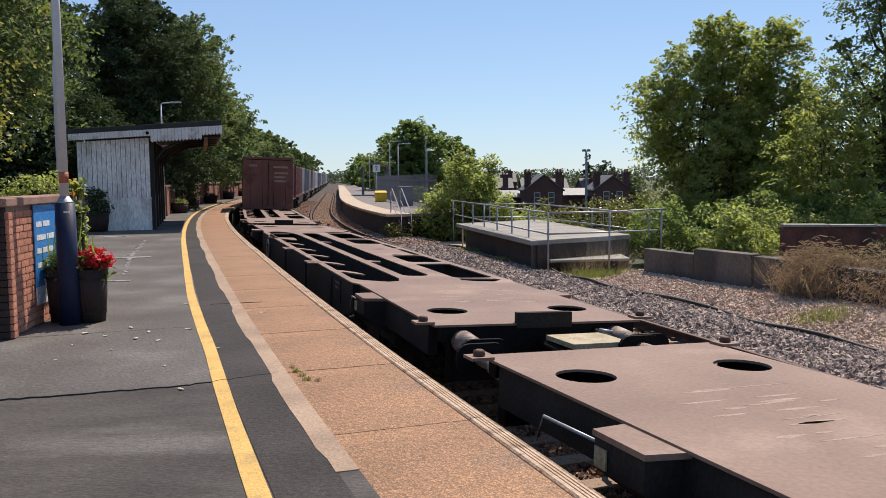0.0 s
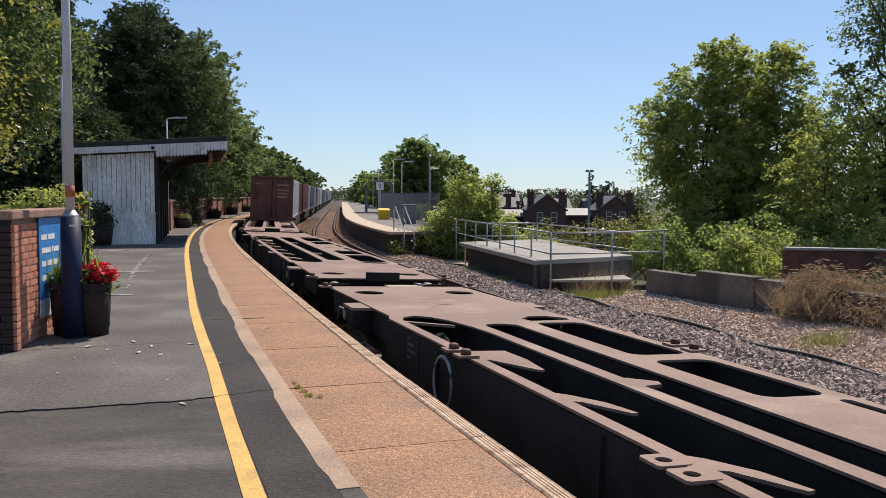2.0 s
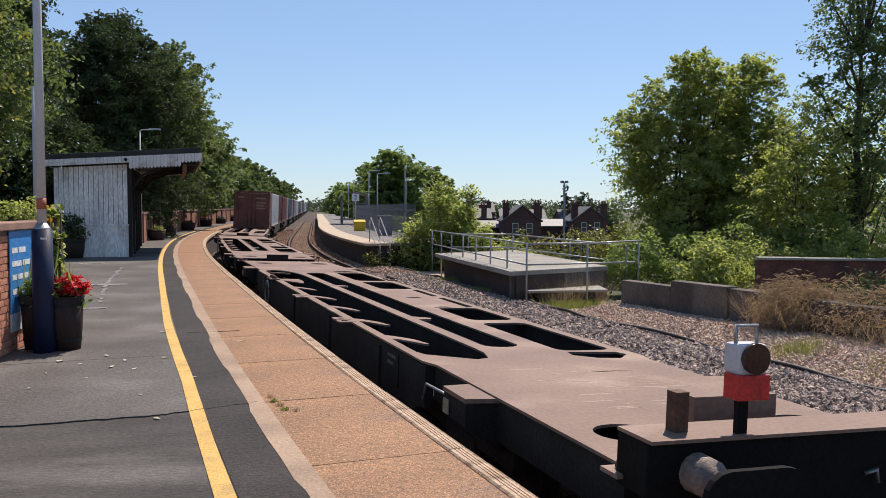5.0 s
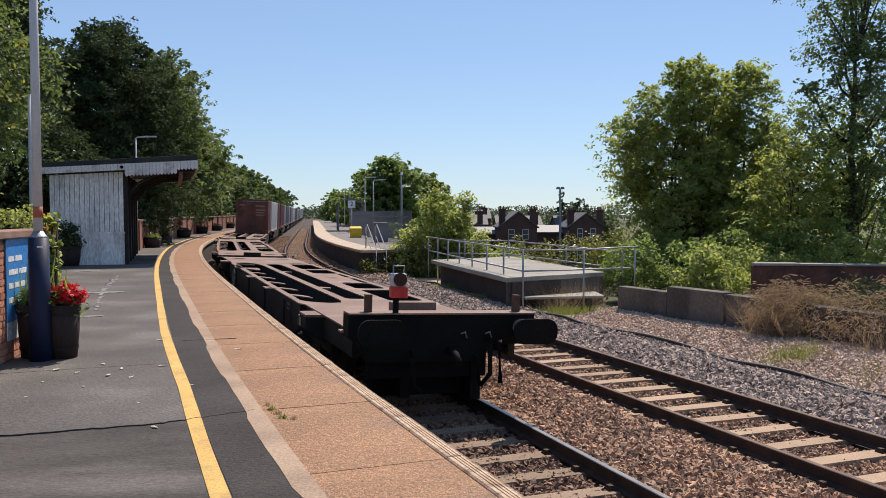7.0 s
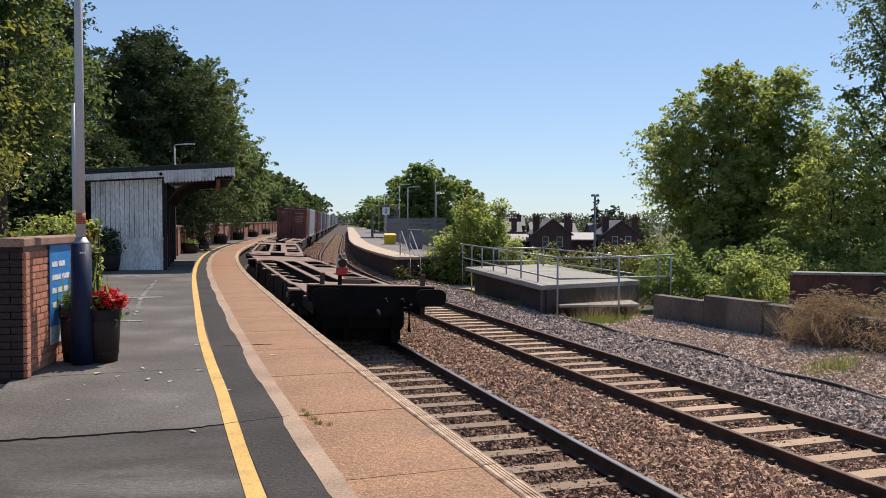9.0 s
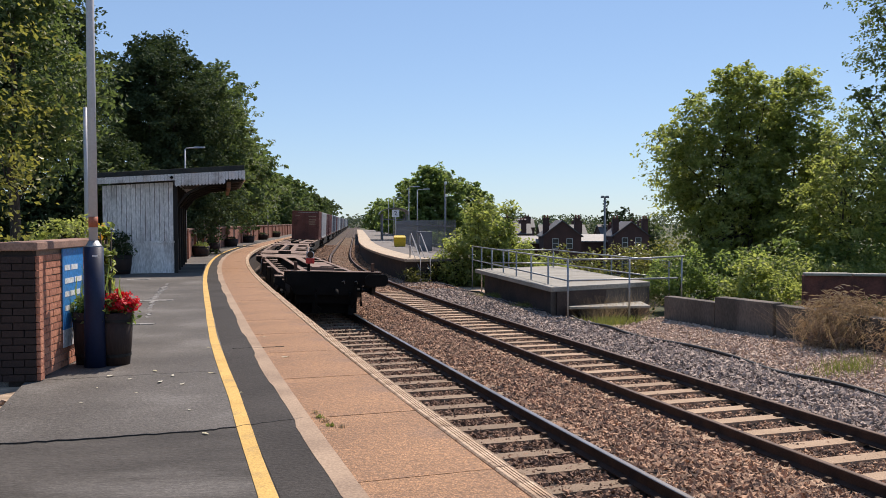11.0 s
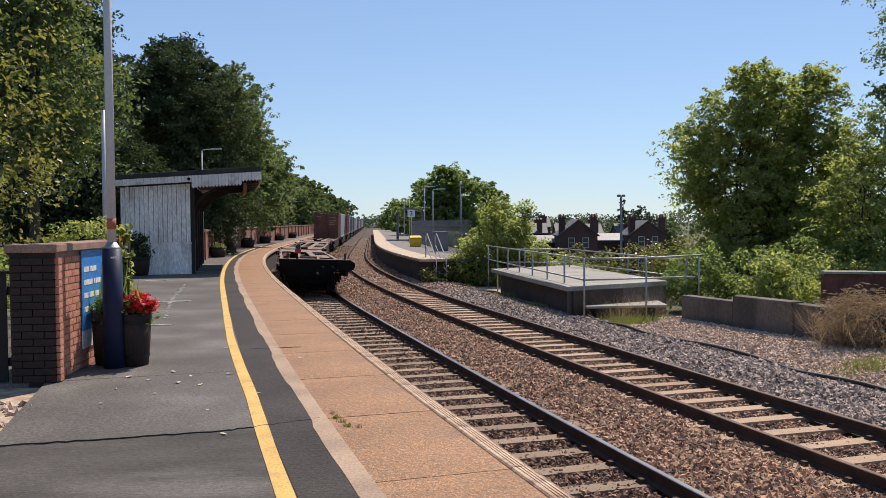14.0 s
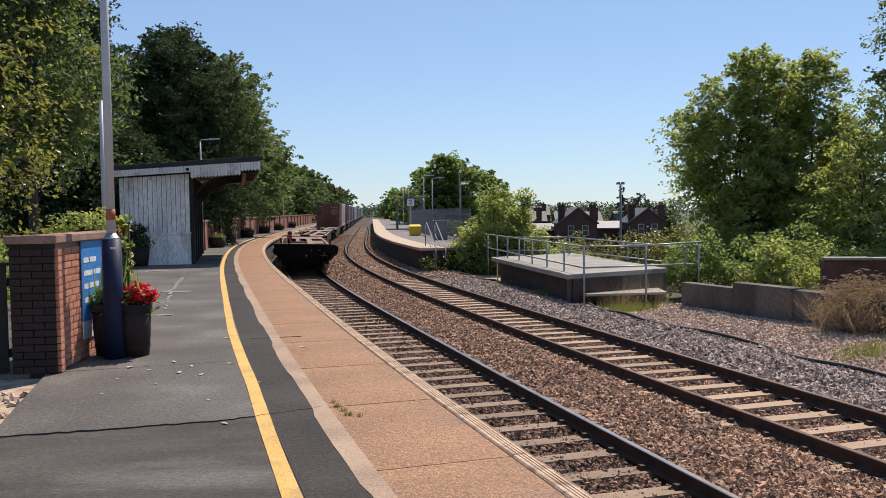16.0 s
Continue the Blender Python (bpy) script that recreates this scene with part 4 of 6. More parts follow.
def brick_wall(x, y0, y1, h, label):
    """Free-standing wall along y with a lit face of single bricks, an end pier and a brick coping."""
    root = thing("brick_wall", x, y0, 0, label=label, category="wall", kind="structure")
    L = y1 - y0
    part("core", Shape().box((-0.13, L / 2 + 0.05, h / 2 - 0.2), (0.2, L, h + 0.36)), MORTAR, root)
    # The pier's shade is put into its mortar colour
    part("pier", Shape().box((-0.235, 0.064, h / 2 - 0.2), (0.43, 0.09, h + 0.36)), SHADEMORTAR, root)
    me = Shape().box((0, 0, 0), (0.06, 0.215, 0.065)).mesh("brick", BRICK)
    cut = Shape().box((0, 0, 0), (0.06, 0.102, 0.065)).mesh("brick", BRICK)
    # End bricks carry the shade of the side turned from the sun
    end = Shape().box((0, 0, 0), (0.215, 0.06, 0.065)).mesh("brick", SHADEBRICK)
    half_end = Shape().box((0, 0, 0), (0.102, 0.06, 0.065)).mesh("brick", SHADEBRICK)
    rng = random.Random(7)
    rows = int((h - 0.12) / 0.0762)
    for r in range(rows):
        zc = 0.036 + r * 0.0762
        px = 0.012 + rng.uniform(-0.002, 0.002)
        part("brick", cut, None, root, at=(px, 0.062, zc))
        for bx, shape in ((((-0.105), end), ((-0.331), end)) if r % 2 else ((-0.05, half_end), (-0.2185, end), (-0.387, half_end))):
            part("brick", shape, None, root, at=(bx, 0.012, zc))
        y = 0.122 + (0.1075 if r % 2 else 0.0)
        while y < min(L, 2.6):
            part("brick", me, None, root, at=(-0.045 + rng.uniform(-0.003, 0.003), y + 0.11, zc))
            y += 0.226
    part("coping", Shape().box((-0.14, L / 2 + 0.02, h - 0.03), (0.36, L + 0.1, 0.09)), CAP, root, "flat brown brick coping", bevel=0.012)
    part("pier_cap", Shape().box((-0.4, 0.1, h - 0.032), (0.17, 0.26, 0.086)), CAP, root, bevel=0.012)
    return root


brick_wall(-3.285, 9.05, 11.3, 1.42, "low red brick wall with a pier, behind the planters")
fence = thing("board_fence", -3.74, 9.1, 0, 8, label="dark stained board fence beside the brick pier", category="fence")
fb = Shape().box((0, 0, 0), (0.13, 0.022, 1.25)).mesh("board", DARKWOOD)
for i in range(30):
    part("board", fb, None, fence, at=(-0.12 - i * 0.137, 0.05 + 0.012 * (i % 2), 0.5 + 0.01 * ((i * 5) % 3)))
part("fence_rail", Shape().box((-2.0, 0.09, 0.95), (4.1, 0.04, 0.09)), DARKWOOD, fence)
part("fence_rail", Shape().box((-2.0, 0.09, 0.2), (4.1, 0.04, 0.09)), DARKWOOD, fence)
part("post_cap", Shape().box((-2.0, 0.06, 1.14), (4.1, 0.09, 0.03)), DARKWOOD, fence)

sign = thing("wall_sign", -3.293, 9.88, 0, label="blue information sign with white lines fixed to the brick wall", category="sign")
part("panel", Shape().box((0.005, 0.36, 0.88), (0.012, 0.72, 0.92)), SIGNBLUE, sign, bevel=0.003)
part("foot_strip", Shape().box((0.006, 0.36, 0.32), (0.012, 0.72, 0.2)), SIGNWHITE, sign, "white lower strip")
for z, bars in ((1.12, ((0.06, 0.24), (0.28, 0.5))), (0.97, ((0.06, 0.36), (0.4, 0.66))), (0.82, ((0.06, 0.2), (0.24, 0.58))), (0.66, ((0.06, 0.4),))):
    for a, b in bars:
        part("text_bar", Shape().box((0.013, (a + b) / 2, z), (0.003, b - a, 0.06)), SIGNWHITE, sign)


def planter(x, y, r, h, seed, flowers, label, group="barrel planters", z=0.0, leaf=LEAFMID, tall=0.0):
    root = thing("planter", x, y, z, label=label, category="planter", group=group)
    tub = Shape().tube([(0, 0, 0), (0, 0, h * 0.5), (0, 0, h), (0, 0, h), (0, 0, h - 0.1)], (r * 0.8, r * 0.95, r, r - 0.03, r - 0.03), 20)
    part("tub", tub, BARREL, root)
    for zz, rr in ((h * 0.16, r * 0.86), (h * 0.82, r * 0.99)):
        part("hoop", Shape().tube([(0, 0, zz), (0, 0, zz + 0.035)], rr + 0.006, 24, caps=False), HOOP, root)
    part("soil", Shape().tube([(0, 0, h - 0.12), (0, 0, h - 0.05)], r - 0.02, 18), SOIL, root)
    part("foliage", leaf_mesh("foliage", clumps([(0, 0, h + 0.02, r * 0.95, r * 0.95, 0.14)], 30, 22, 0.05, seed, 0.2), 0.07, leaf, seed), None, root)
    if flowers:
        part("blossom", leaf_mesh("blossom", clumps([(0.02, 0, h + 0.1, r * 1.0, r * 1.0, 0.12)], 55, 14, 0.03, seed + 3, 0.5), 0.05, PETAL, seed, aspect=0.9), None, root, "scarlet flowers")
    if tall:
        rg = np.random.default_rng(seed)
        pts = np.stack([rg.normal(0, 0.06, 26), rg.normal(0, 0.06, 26), np.full(26, h - 0.05)], 1)
        part("reeds", blades("reeds", pts, tall, 0.013, LEAFMID, seed, 0.28), None, root, "upright green blades")
    return root


planter(-2.76, 10.06, 0.185, 0.6, 5, True, "dark barrel planter with scarlet flowers beside the lamp post", tall=0.42)
planter(-3.1, 10.15, 0.165, 0.6, 6, False, "dark barrel planter with sword-shaped leaves by the wall", tall=0.6)
planter(-7.45, 27.8, 0.34, 0.6, 8, False, "dark barrel planter with a green shrub against the shelter", leaf=LEAFDARK, tall=0.4)
bush("bush", -7.4, 27.8, 0.55, [(0, 0, 0.3, 0.35, 0.3, 0.35), (-0.2, 0, 0.6, 0.25, 0.25, 0.25)], LEAFDARK, "dark green shrub growing in the planter by the shelter", 94, 50, 22, 0.09, 0.08)
bush("climbing_plant", -3.12, 10.95, 0.0, [(-0.02, 0, 1.2, 0.12, 0.16, 0.25), (0.0, 0, 0.8, 0.1, 0.13, 0.28), (-0.04, 0.1, 1.5, 0.12, 0.13, 0.12)], LEAFLIGHT, "tall yellow-green plant with large leaves behind the lamp post", 90, 40, 11, 0.12, 0.03, "plant")
bush("flowering_plant", -3.1, 10.9, 0.0, [(0, 0, 1.5, 0.16, 0.16, 0.12)], SUNPETAL, "orange and yellow flowers above the brick wall", 91, 3, 4, 0.08, 0.04, "plant")
bush("bush", -3.95, 11.6, 0.5, [(0, 0, 1.0, 0.28, 0.3, 0.18), (0.2, 0.3, 1.05, 0.22, 0.25, 0.15)], LEAFLIGHT, "bright green shrub above the brick wall", 92, 40, 22, 0.06, 0.05)
bush("bush", -5.2, 11.6, 0.2, [(0, 0, 0.6, 0.8, 0.6, 0.6), (-0.9, 0.3, 0.9, 0.8, 0.6, 0.9)], LEAFMID, "green undergrowth behind the fence", 93, 110, 22, 0.09, 0.1)


def shelter():
    """Open-fronted timber shelter: boarded end, lean-to roof that rises to a canopy with a saw-tooth valance."""
    s0, ln = 29.4, 7.4
    x, y, _ = line(s0, 0)
    root = thing("platform_shelter", x, y, 0, turn(s0 + 2), label="old timber platform shelter with peeling white boards and a canopy", category="shelter")
    L0, L1, R = -6.35, -4.2, -1.95
    roofz = lambda o: 3.05 + (o - L0) * 0.066
    n = 15
    for yy in (0.0, ln):
        for i in range(n):
            o = L0 + (L1 - L0) * (i + 0.5) / n
            part("board", Shape().box((o, yy, (1.0 + roofz(o) - 0.25) / 2), ((L1 - L0) / n - 0.014, 0.03, roofz(o) - 0.25 - 1.0)), WHITEWOOD, root, at=None)
        part("lower_panel", Shape().box(((L0 + L1) / 2, yy - 0.005, 0.5), (L1 - L0 + 0.02, 0.04, 1.0)), WHITEWOOD, root, bevel=0.006)
        part("rail", Shape().box(((L0 + L1) / 2, yy - 0.02, 1.01), (L1 - L0 + 0.06, 0.07, 0.06)), WHITEWOOD, root)
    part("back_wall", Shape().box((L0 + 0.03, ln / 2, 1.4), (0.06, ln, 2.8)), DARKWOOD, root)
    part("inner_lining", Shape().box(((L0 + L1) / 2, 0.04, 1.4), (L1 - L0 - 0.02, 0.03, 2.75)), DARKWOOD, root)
    for yy in (0.06, 1.9, 3.7, 5.5, ln - 0.06):
        part("post", Shape().box((L1 + 0.06, yy, 1.45), (0.14, 0.14, 2.9)), DARKWOOD, root, bevel=0.01)
        part("bracket", Shape().tube([(L1 + 0.1, yy, 2.15), (L1 + 0.45, yy, 2.6), (L1 + 1.1, yy, 2.9), (R - 0.1, yy, 3.0)], 0.045, 6), DARKWOOD, root)
    for yy in (1.0, 2.8, 4.6, 6.4):
        part("front_panel", Shape().box((L1 + 0.05, yy, 0.55), (0.05, 1.1, 1.1)), DARKWOOD, root)
    part("bench", Shape().box((L0 + 0.4, ln / 2, 0.45), (0.42, ln - 0.8, 0.06)), WARMWOOD, root)
    roof = Shape()
    rings = [[(o, yy, z) for o, z in ((L0 - 0.25, roofz(L0 - 0.25)), (R, roofz(R)), (R, roofz(R) + 0.17), (L0 - 0.25, roofz(L0 - 0.25) + 0.15))] for yy in (-0.25, ln + 0.25)]
    part("roof", roof.loft(rings), ROOFFELT, root, "dark felt roof", bevel=0.01)
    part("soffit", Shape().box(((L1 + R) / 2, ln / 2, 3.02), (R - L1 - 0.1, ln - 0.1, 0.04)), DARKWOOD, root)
    part("beam", Shape().box((R - 0.5, ln / 2, 2.86), (0.12, ln, 0.22)), WARMWOOD, root, "brown timber beam")
    tooth = 0.105
    for yy in (-0.24, ln + 0.24):
        o = L0 - 0.2
        while o < R - 0.02:
            low = 0.36 if o > L1 else 0.2
            if o > R - 0.65:
                low = 0.24
            z1 = roofz(o)
            part("valance_board", Shape().prism([(o, z1 - low), (o + tooth / 2, z1 - low - (0.06 if o > L1 else 0)), (o + tooth - 0.006, z1 - low), (o + tooth - 0.006, z1), (o, z1)], -0.012, 0.012), WHITEWOOD, root).matrix_basis = Matrix.Translation((0, yy, 0)) @ Euler((radians(90), 0, 0)).to_matrix().to_4x4()
            o += tooth
    val = Shape()
    yy = -0.2
    while yy < ln + 0.2:
        val.box((R + 0.01, yy + 0.05, roofz(R) - 0.16), (0.024, 0.095, 0.32))
        yy += tooth
    part("front_valance", val, WHITEWOOD, root)
    part("vent", Shape().tube([((L1 + L0) / 2 + 1.05, -0.29, 3.08), ((L1 + L0) / 2 + 1.05, -0.25, 3.08)], 0.05, 12), BLACK, root)


shelter()

back = thing("back_wall", kind="structure", label="weathered red brick wall along the back of the platform", category="wall")
part("brickwork", swept([(-4.35, -0.3), (-4.35, 1.28), (-4.6, 1.28), (-4.6, -0.3)], 37.5, 140, 1.5), BRICKFAR, back)
part("coping", swept([(-4.3, 1.27), (-4.3, 1.36), (-4.65, 1.36), (-4.65, 1.27)], 37.5, 140, 1.5), CAP, back)
s = 40.0
while s < 125:
    part("pilaster", Shape().box((0, 0, 0.55), (0.16, 0.35, 1.6)), BRICKFAR, back, at=at(s, -4.33, 0)).rotation_euler = (0, 0, radians(turn(s)))
    s += 4.2
for s, r in ((43.0, 0.42), (49.5, 0.45), (60.0, 0.5), (71, 0.5), (82, 0.5), (95, 0.5)):
    x, y, _ = line(s, -3.95)
    planter(x, y, r, 0.5, int(s), False, "dark barrel planter with greenery by the back wall", leaf=LEAFLIGHT if s in (43.0,) else LEAFDARK)
for s in (47, 55, 63, 74, 88):
    x, y, _ = line(s, -4.1)
    lamp_post(x, y, 0, 3.6 if s < 60 else 4.2, False, "thin grey lamp post behind the back wall", arm=False, band=False)

# ---- town side: slab, railing, walls ----
slab = tagged(thing("concrete_slab", kind="structure"), "raised pale concrete deck beside the tracks", "slab")
OUT = [(5.42, 23.2), (8.9, 24.9), (8.3, 34.6), (4.6, 32.6)]
part("deck", Shape().prism(OUT, -0.34, -0.2), CONCRETE, slab, bevel=0.02)
part("support", Shape().prism([(5.6, 23.2), (8.75, 24.95), (8.1, 34.2), (4.95, 32.4)], -1.5, -0.335), DARKBRICK, slab)
# Same concrete as the deck, with the shade of this side in its colour
part("end_face", Shape().prism([(5.44, 23.23), (8.88, 24.92), (8.87, 25.05), (5.46, 23.4)], -1.3, -0.342), OLDCONC, slab, "concrete end face coloured darker, as in shade")
part("lower_deck", Shape().prism([(6.3, 23.3), (8.0, 23.4), (8.3, 24.5), (6.3, 23.55)], -1.5, -0.82), DARKBRICK, slab)
part("lower_slab", Shape().prism([(5.95, 23.1), (8.3, 23.2), (8.5, 24.6), (5.95, 23.42)], -0.82, -0.75), CONCRETE, slab, "pale lower concrete slab", bevel=0.015)


def railing(points, tops, rails, label):
    root = thing("railing", label=label, category="railing", kind="")
    for (x, y, z0), zt in zip(points, tops):
        part("post", Shape().tube([(x, y, z0), (x, y, zt)], 0.027, 8), STEEL, root)
    for a, b in rails:
        part("rail", Shape().tube([a, b], 0.024, 8), STEEL, root)
    return root


left = [(5.76 - 0.117 * k, 22.62 + 1.88 * k) for k in range(8)]
railing([(x, y, -1.2) for x, y in left], [0.62 + 0.0 * k for k in range(8)],
        [((left[0][0], left[0][1], 0.6), (left[7][0], left[7][1], 0.6)), ((left[0][0], left[0][1], 0.02), (left[7][0], left[7][1], 0.02))], "galvanised tube railing along the concrete slab")
railing([(7.42, 22.4, -1.2), (9.45, 23.8, -0.9)], [0.6, 0.62], [((5.76, 22.62, 0.6), (7.42, 22.45, 0.61)), ((7.42, 22.45, 0.61), (9.55, 23.85, 0.62)), ((5.76, 22.62, 0.02), (9.1, 23.2, 0.03))], "galvanised tube railing across the end of the slab")
railing([(9.6, 25.2, -1.2), (8.95, 29.0, -1.2), (7.9, 33.4, -1.2), (6.3, 34.6, -1.2)], [0.42, 0.46, 0.52, 0.52],
        [((9.6, 25.2, 0.4), (7.9, 33.4, 0.5)), ((7.9, 33.4, 0.5), (5.6, 34.4, 0.5)), ((9.6, 25.2, -0.12), (7.9, 33.4, -0.04)), ((7.9, 33.4, -0.04), (5.6, 34.4, -0.04))], "galvanised tube railing behind the slab")

wall = tagged(thing("retaining_wall", kind="structure"), "stained concrete retaining wall", "wall")


def slant_wall(parent, name, a, b, w, z0, z1, material, z1b=None):
    (x0, y0), (x1, y1) = a, b
    d = Vector((x1 - x0, y1 - y0)).normalized()
    n = Vector((-d.y, d.x)) * w
    z1b = z1 if z1b is None else z1b
    rings = [[(x0, y0, z0), (x0 + n.x, y0 + n.y, z0), (x0 + n.x, y0 + n.y, z1), (x0, y0, z1)], [(x1, y1, z0), (x1 + n.x, y1 + n.y, z0), (x1 + n.x, y1 + n.y, z1b), (x1, y1, z1b)]]
    return part(name, Shape().loft(rings), material, parent, bevel=0.02)


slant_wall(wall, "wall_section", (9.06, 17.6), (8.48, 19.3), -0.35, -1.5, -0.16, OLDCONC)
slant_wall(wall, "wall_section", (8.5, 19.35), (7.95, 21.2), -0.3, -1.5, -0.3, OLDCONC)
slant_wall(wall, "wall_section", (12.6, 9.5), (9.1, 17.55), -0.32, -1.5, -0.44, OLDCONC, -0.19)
parapet = tagged(thing("brick_parapet", kind="structure"), "dark red brick parapet with pale stone coping", "wall")
slant_wall(parapet, "brickwork", (22.3, 18.5), (12.0, 21.6), -0.35, -2.0, 0.17, PARAPETBRICK)
for k in range(9):
    t0, t1 = k / 9, (k + 0.96) / 9
    slant_wall(parapet, "coping_stone", (22.3 - 10.35 * t0, 18.42 + 3.1 * t0), (22.3 - 10.35 * t1, 18.42 + 3.1 * t1), -0.45, 0.17, 0.225 + 0.01 * (k % 3), CONCRETE)
cable_pts = [at(s, 6.42 + 0.12 * math.sin(s * 0.9) + 0.06 * math.sin(s * 2.3), -1.0 + 0.03 * math.sin(s * 1.7)) for s in run(4, 44, 0.35)]
tagged(part("trackside_cable", Shape().tube(cable_pts, 0.035, 8), HOSE), "thick black cable lying along the ballast edge", "cable")

# ---- far platform things ----
bx, by, _ = line(57.0, 7.4)
grit = thing("grit_bin", bx, by, 0, turn(57), label="yellow plastic grit bin on the far platform", category="bin")
part("bin_body", Shape().box((0, 0, 0.28), (0.72, 0.5, 0.56), taper=1.08), GRITYELLOW, grit, bevel=0.03)
part("lid", Shape().loft([[(-0.41, -0.3, 0.56), (0.41, -0.3, 0.56), (0.41, -0.3, 0.62), (-0.41, -0.3, 0.62)], [(-0.41, 0.3, 0.56), (0.41, 0.3, 0.56), (0.36, 0.3, 0.74), (-0.36, 0.3, 0.74)]]), GRITYELLOW, grit, bevel=0.02)


def palisade(s0, s1, off, h, label):
    root = thing("palisade_fence", label=label, category="fence")
    pale = Shape()
    pale.prism([(-0.024, 0), (0.024, 0), (0.024, h - 0.12), (0.012, h), (-0.012, h), (-0.024, h - 0.12)], -0.01, 0.01)
    me = pale.mesh("pale", FENCEGREY)
    for s in run(s0, s1, 0.26):
        ob = part("pale", me, None, root)
        x, y, _ = line(s, off)
        ob.matrix_basis = Matrix.Translation((x, y, 0)) @ pose(0, 0, 0, 0, 0, turn(s) + 90) @ pose(0, 0, 0, 90, 0, 0)
    for z in (0.35, h - 0.35):
        part("rail", swept([(off, z), (off, z + 0.05), (off + 0.04, z + 0.05), (off + 0.04, z)], s0, s1, 1.5), FENCEGREY, root)
    return root


palisade(41.5, 76, 8.35, 1.75, "grey steel palisade fence behind the far platform")


def end_steps():
    root = thing("platform_steps", *at(37.8, 5.85, 0), turn(38), label="steel steps and handrails at the end of the far platform", category="steps")
    for i in range(4):
        part("tread", Shape().box((0, -0.25 * i - 0.1, -0.22 * (i + 1)), (0.6, 0.26, 0.04)), STEEL, root)
    for x in (-0.22, 0.22):
        part("handrail", Shape().tube([(x, 1.2, 0), (x, 1.15, 1.05), (x, 0.9, 1.1), (x, -1.2, 0.05), (x, -1.2, -1.1)], 0.027, 8), FENCEGREY, root)
        part("mid_rail", Shape().tube([(x, 1.1, 0.55), (x, -1.2, -0.5)], 0.02, 8), FENCEGREY, root)
    part("landing_frame", Shape().box((0, 0.3, -0.55), (1.1, 0.05, 1.1)), DARKBRICK, root)


end_steps()


def waiting_shelter():
    root = thing("waiting_shelter", *at(80, 8.3, 0), turn(80), label="grey steel and glass waiting shelter on the far platform", category="shelter")
    for x in (-1.1, 1.1):
        for y in (-2.6, 0, 2.6):
            part("post", Shape().box((x, y, 1.2), (0.09, 0.09, 2.4)), FENCEGREY, root)
    part("back_panel", Shape().box((1.1, 0, 1.1), (0.03, 5.2, 1.9)), FENCEGREY, root)
    for y in (-2.6, 2.6):
        part("end_rail", Shape().box((0, y, 0.5), (2.1, 0.04, 0.06)), FENCEGREY, root)
        part("end_rail", Shape().box((0, y, 1.9), (2.1, 0.04, 0.06)), FENCEGREY, root)
    rings = []
    for i in range(9):
        a = math.pi * i / 8
        rings.append([(-1.35 * math.cos(a), yy, 2.35 + 0.55 * math.sin(a) + dz) for yy, dz in ((-2.9, 0), (2.9, 0), (2.9, 0.05), (-2.9, 0.05))])
    part("curved_roof", Shape().loft(rings), FENCEGREY, root)
    part("bench", Shape().box((0.75, 0, 0.5), (0.4, 4.4, 0.05)), DARKWOOD, root)


waiting_shelter()
ps = thing("platform_sign", *at(70, 8.0, 0), turn(70), label="square white platform number sign on a post", category="sign")
part("post", Shape().tube([(0, 0, 0), (0, 0, 2.6)], 0.04, 8), GREYPAINT, ps)
part("panel", Shape().box((0, -0.05, 2.35), (0.6, 0.03, 0.6)), SIGNWHITE, ps)
fc = bpy.data.curves.new("numeral", "FONT")
fc.body, fc.size, fc.extrude, fc.align_x, fc.align_y = "2", 0.5, 0.004, "CENTER", "CENTER"
fc.materials.append(NAVY)
num = new("numeral", fc)
num.parent, num.location, num.rotation_euler = ps, (0, -0.072, 2.35), (radians(90), 0, 0)
for s, off, h in ((58, 8.7, 3.8), (66, 8.8, 4.3), (86, 8.6, 4.0), (100, 8.6, 4.4)):
    x, y, _ = line(s, off)
    lamp_post(x, y, 0, h, False, "grey lamp post on the far platform", band=False)
for x, y, h in ((6.3, 60, 5.6), (7.0, 66, 4.9)):
    root = thing("signal_mast", x, y, -1.2, label="slim steel mast with a camera behind the far platform", category="mast")
    part("pole", Shape().tube([(0, 0, 0), (0, 0, h)], 0.04, 8), FENCEGREY, root)
    part("head", Shape().box((0.05, -0.1, h), (0.16, 0.2, 0.2)), SIGNWHITE, root, bevel=0.03)
cab = thing("equipment_cabinet", *at(47.5, 7.8, 0), turn(47), label="grey steel equipment cabinet on the far platform", category="cabinet")
part("cabinet_body", Shape().box((0, 0, 0.55), (0.8, 0.45, 1.1)), FENCEGREY, cab, bevel=0.02)
part("door", Shape().box((0, -0.235, 0.56), (0.7, 0.02, 0.95)), FENCEGREY, cab)

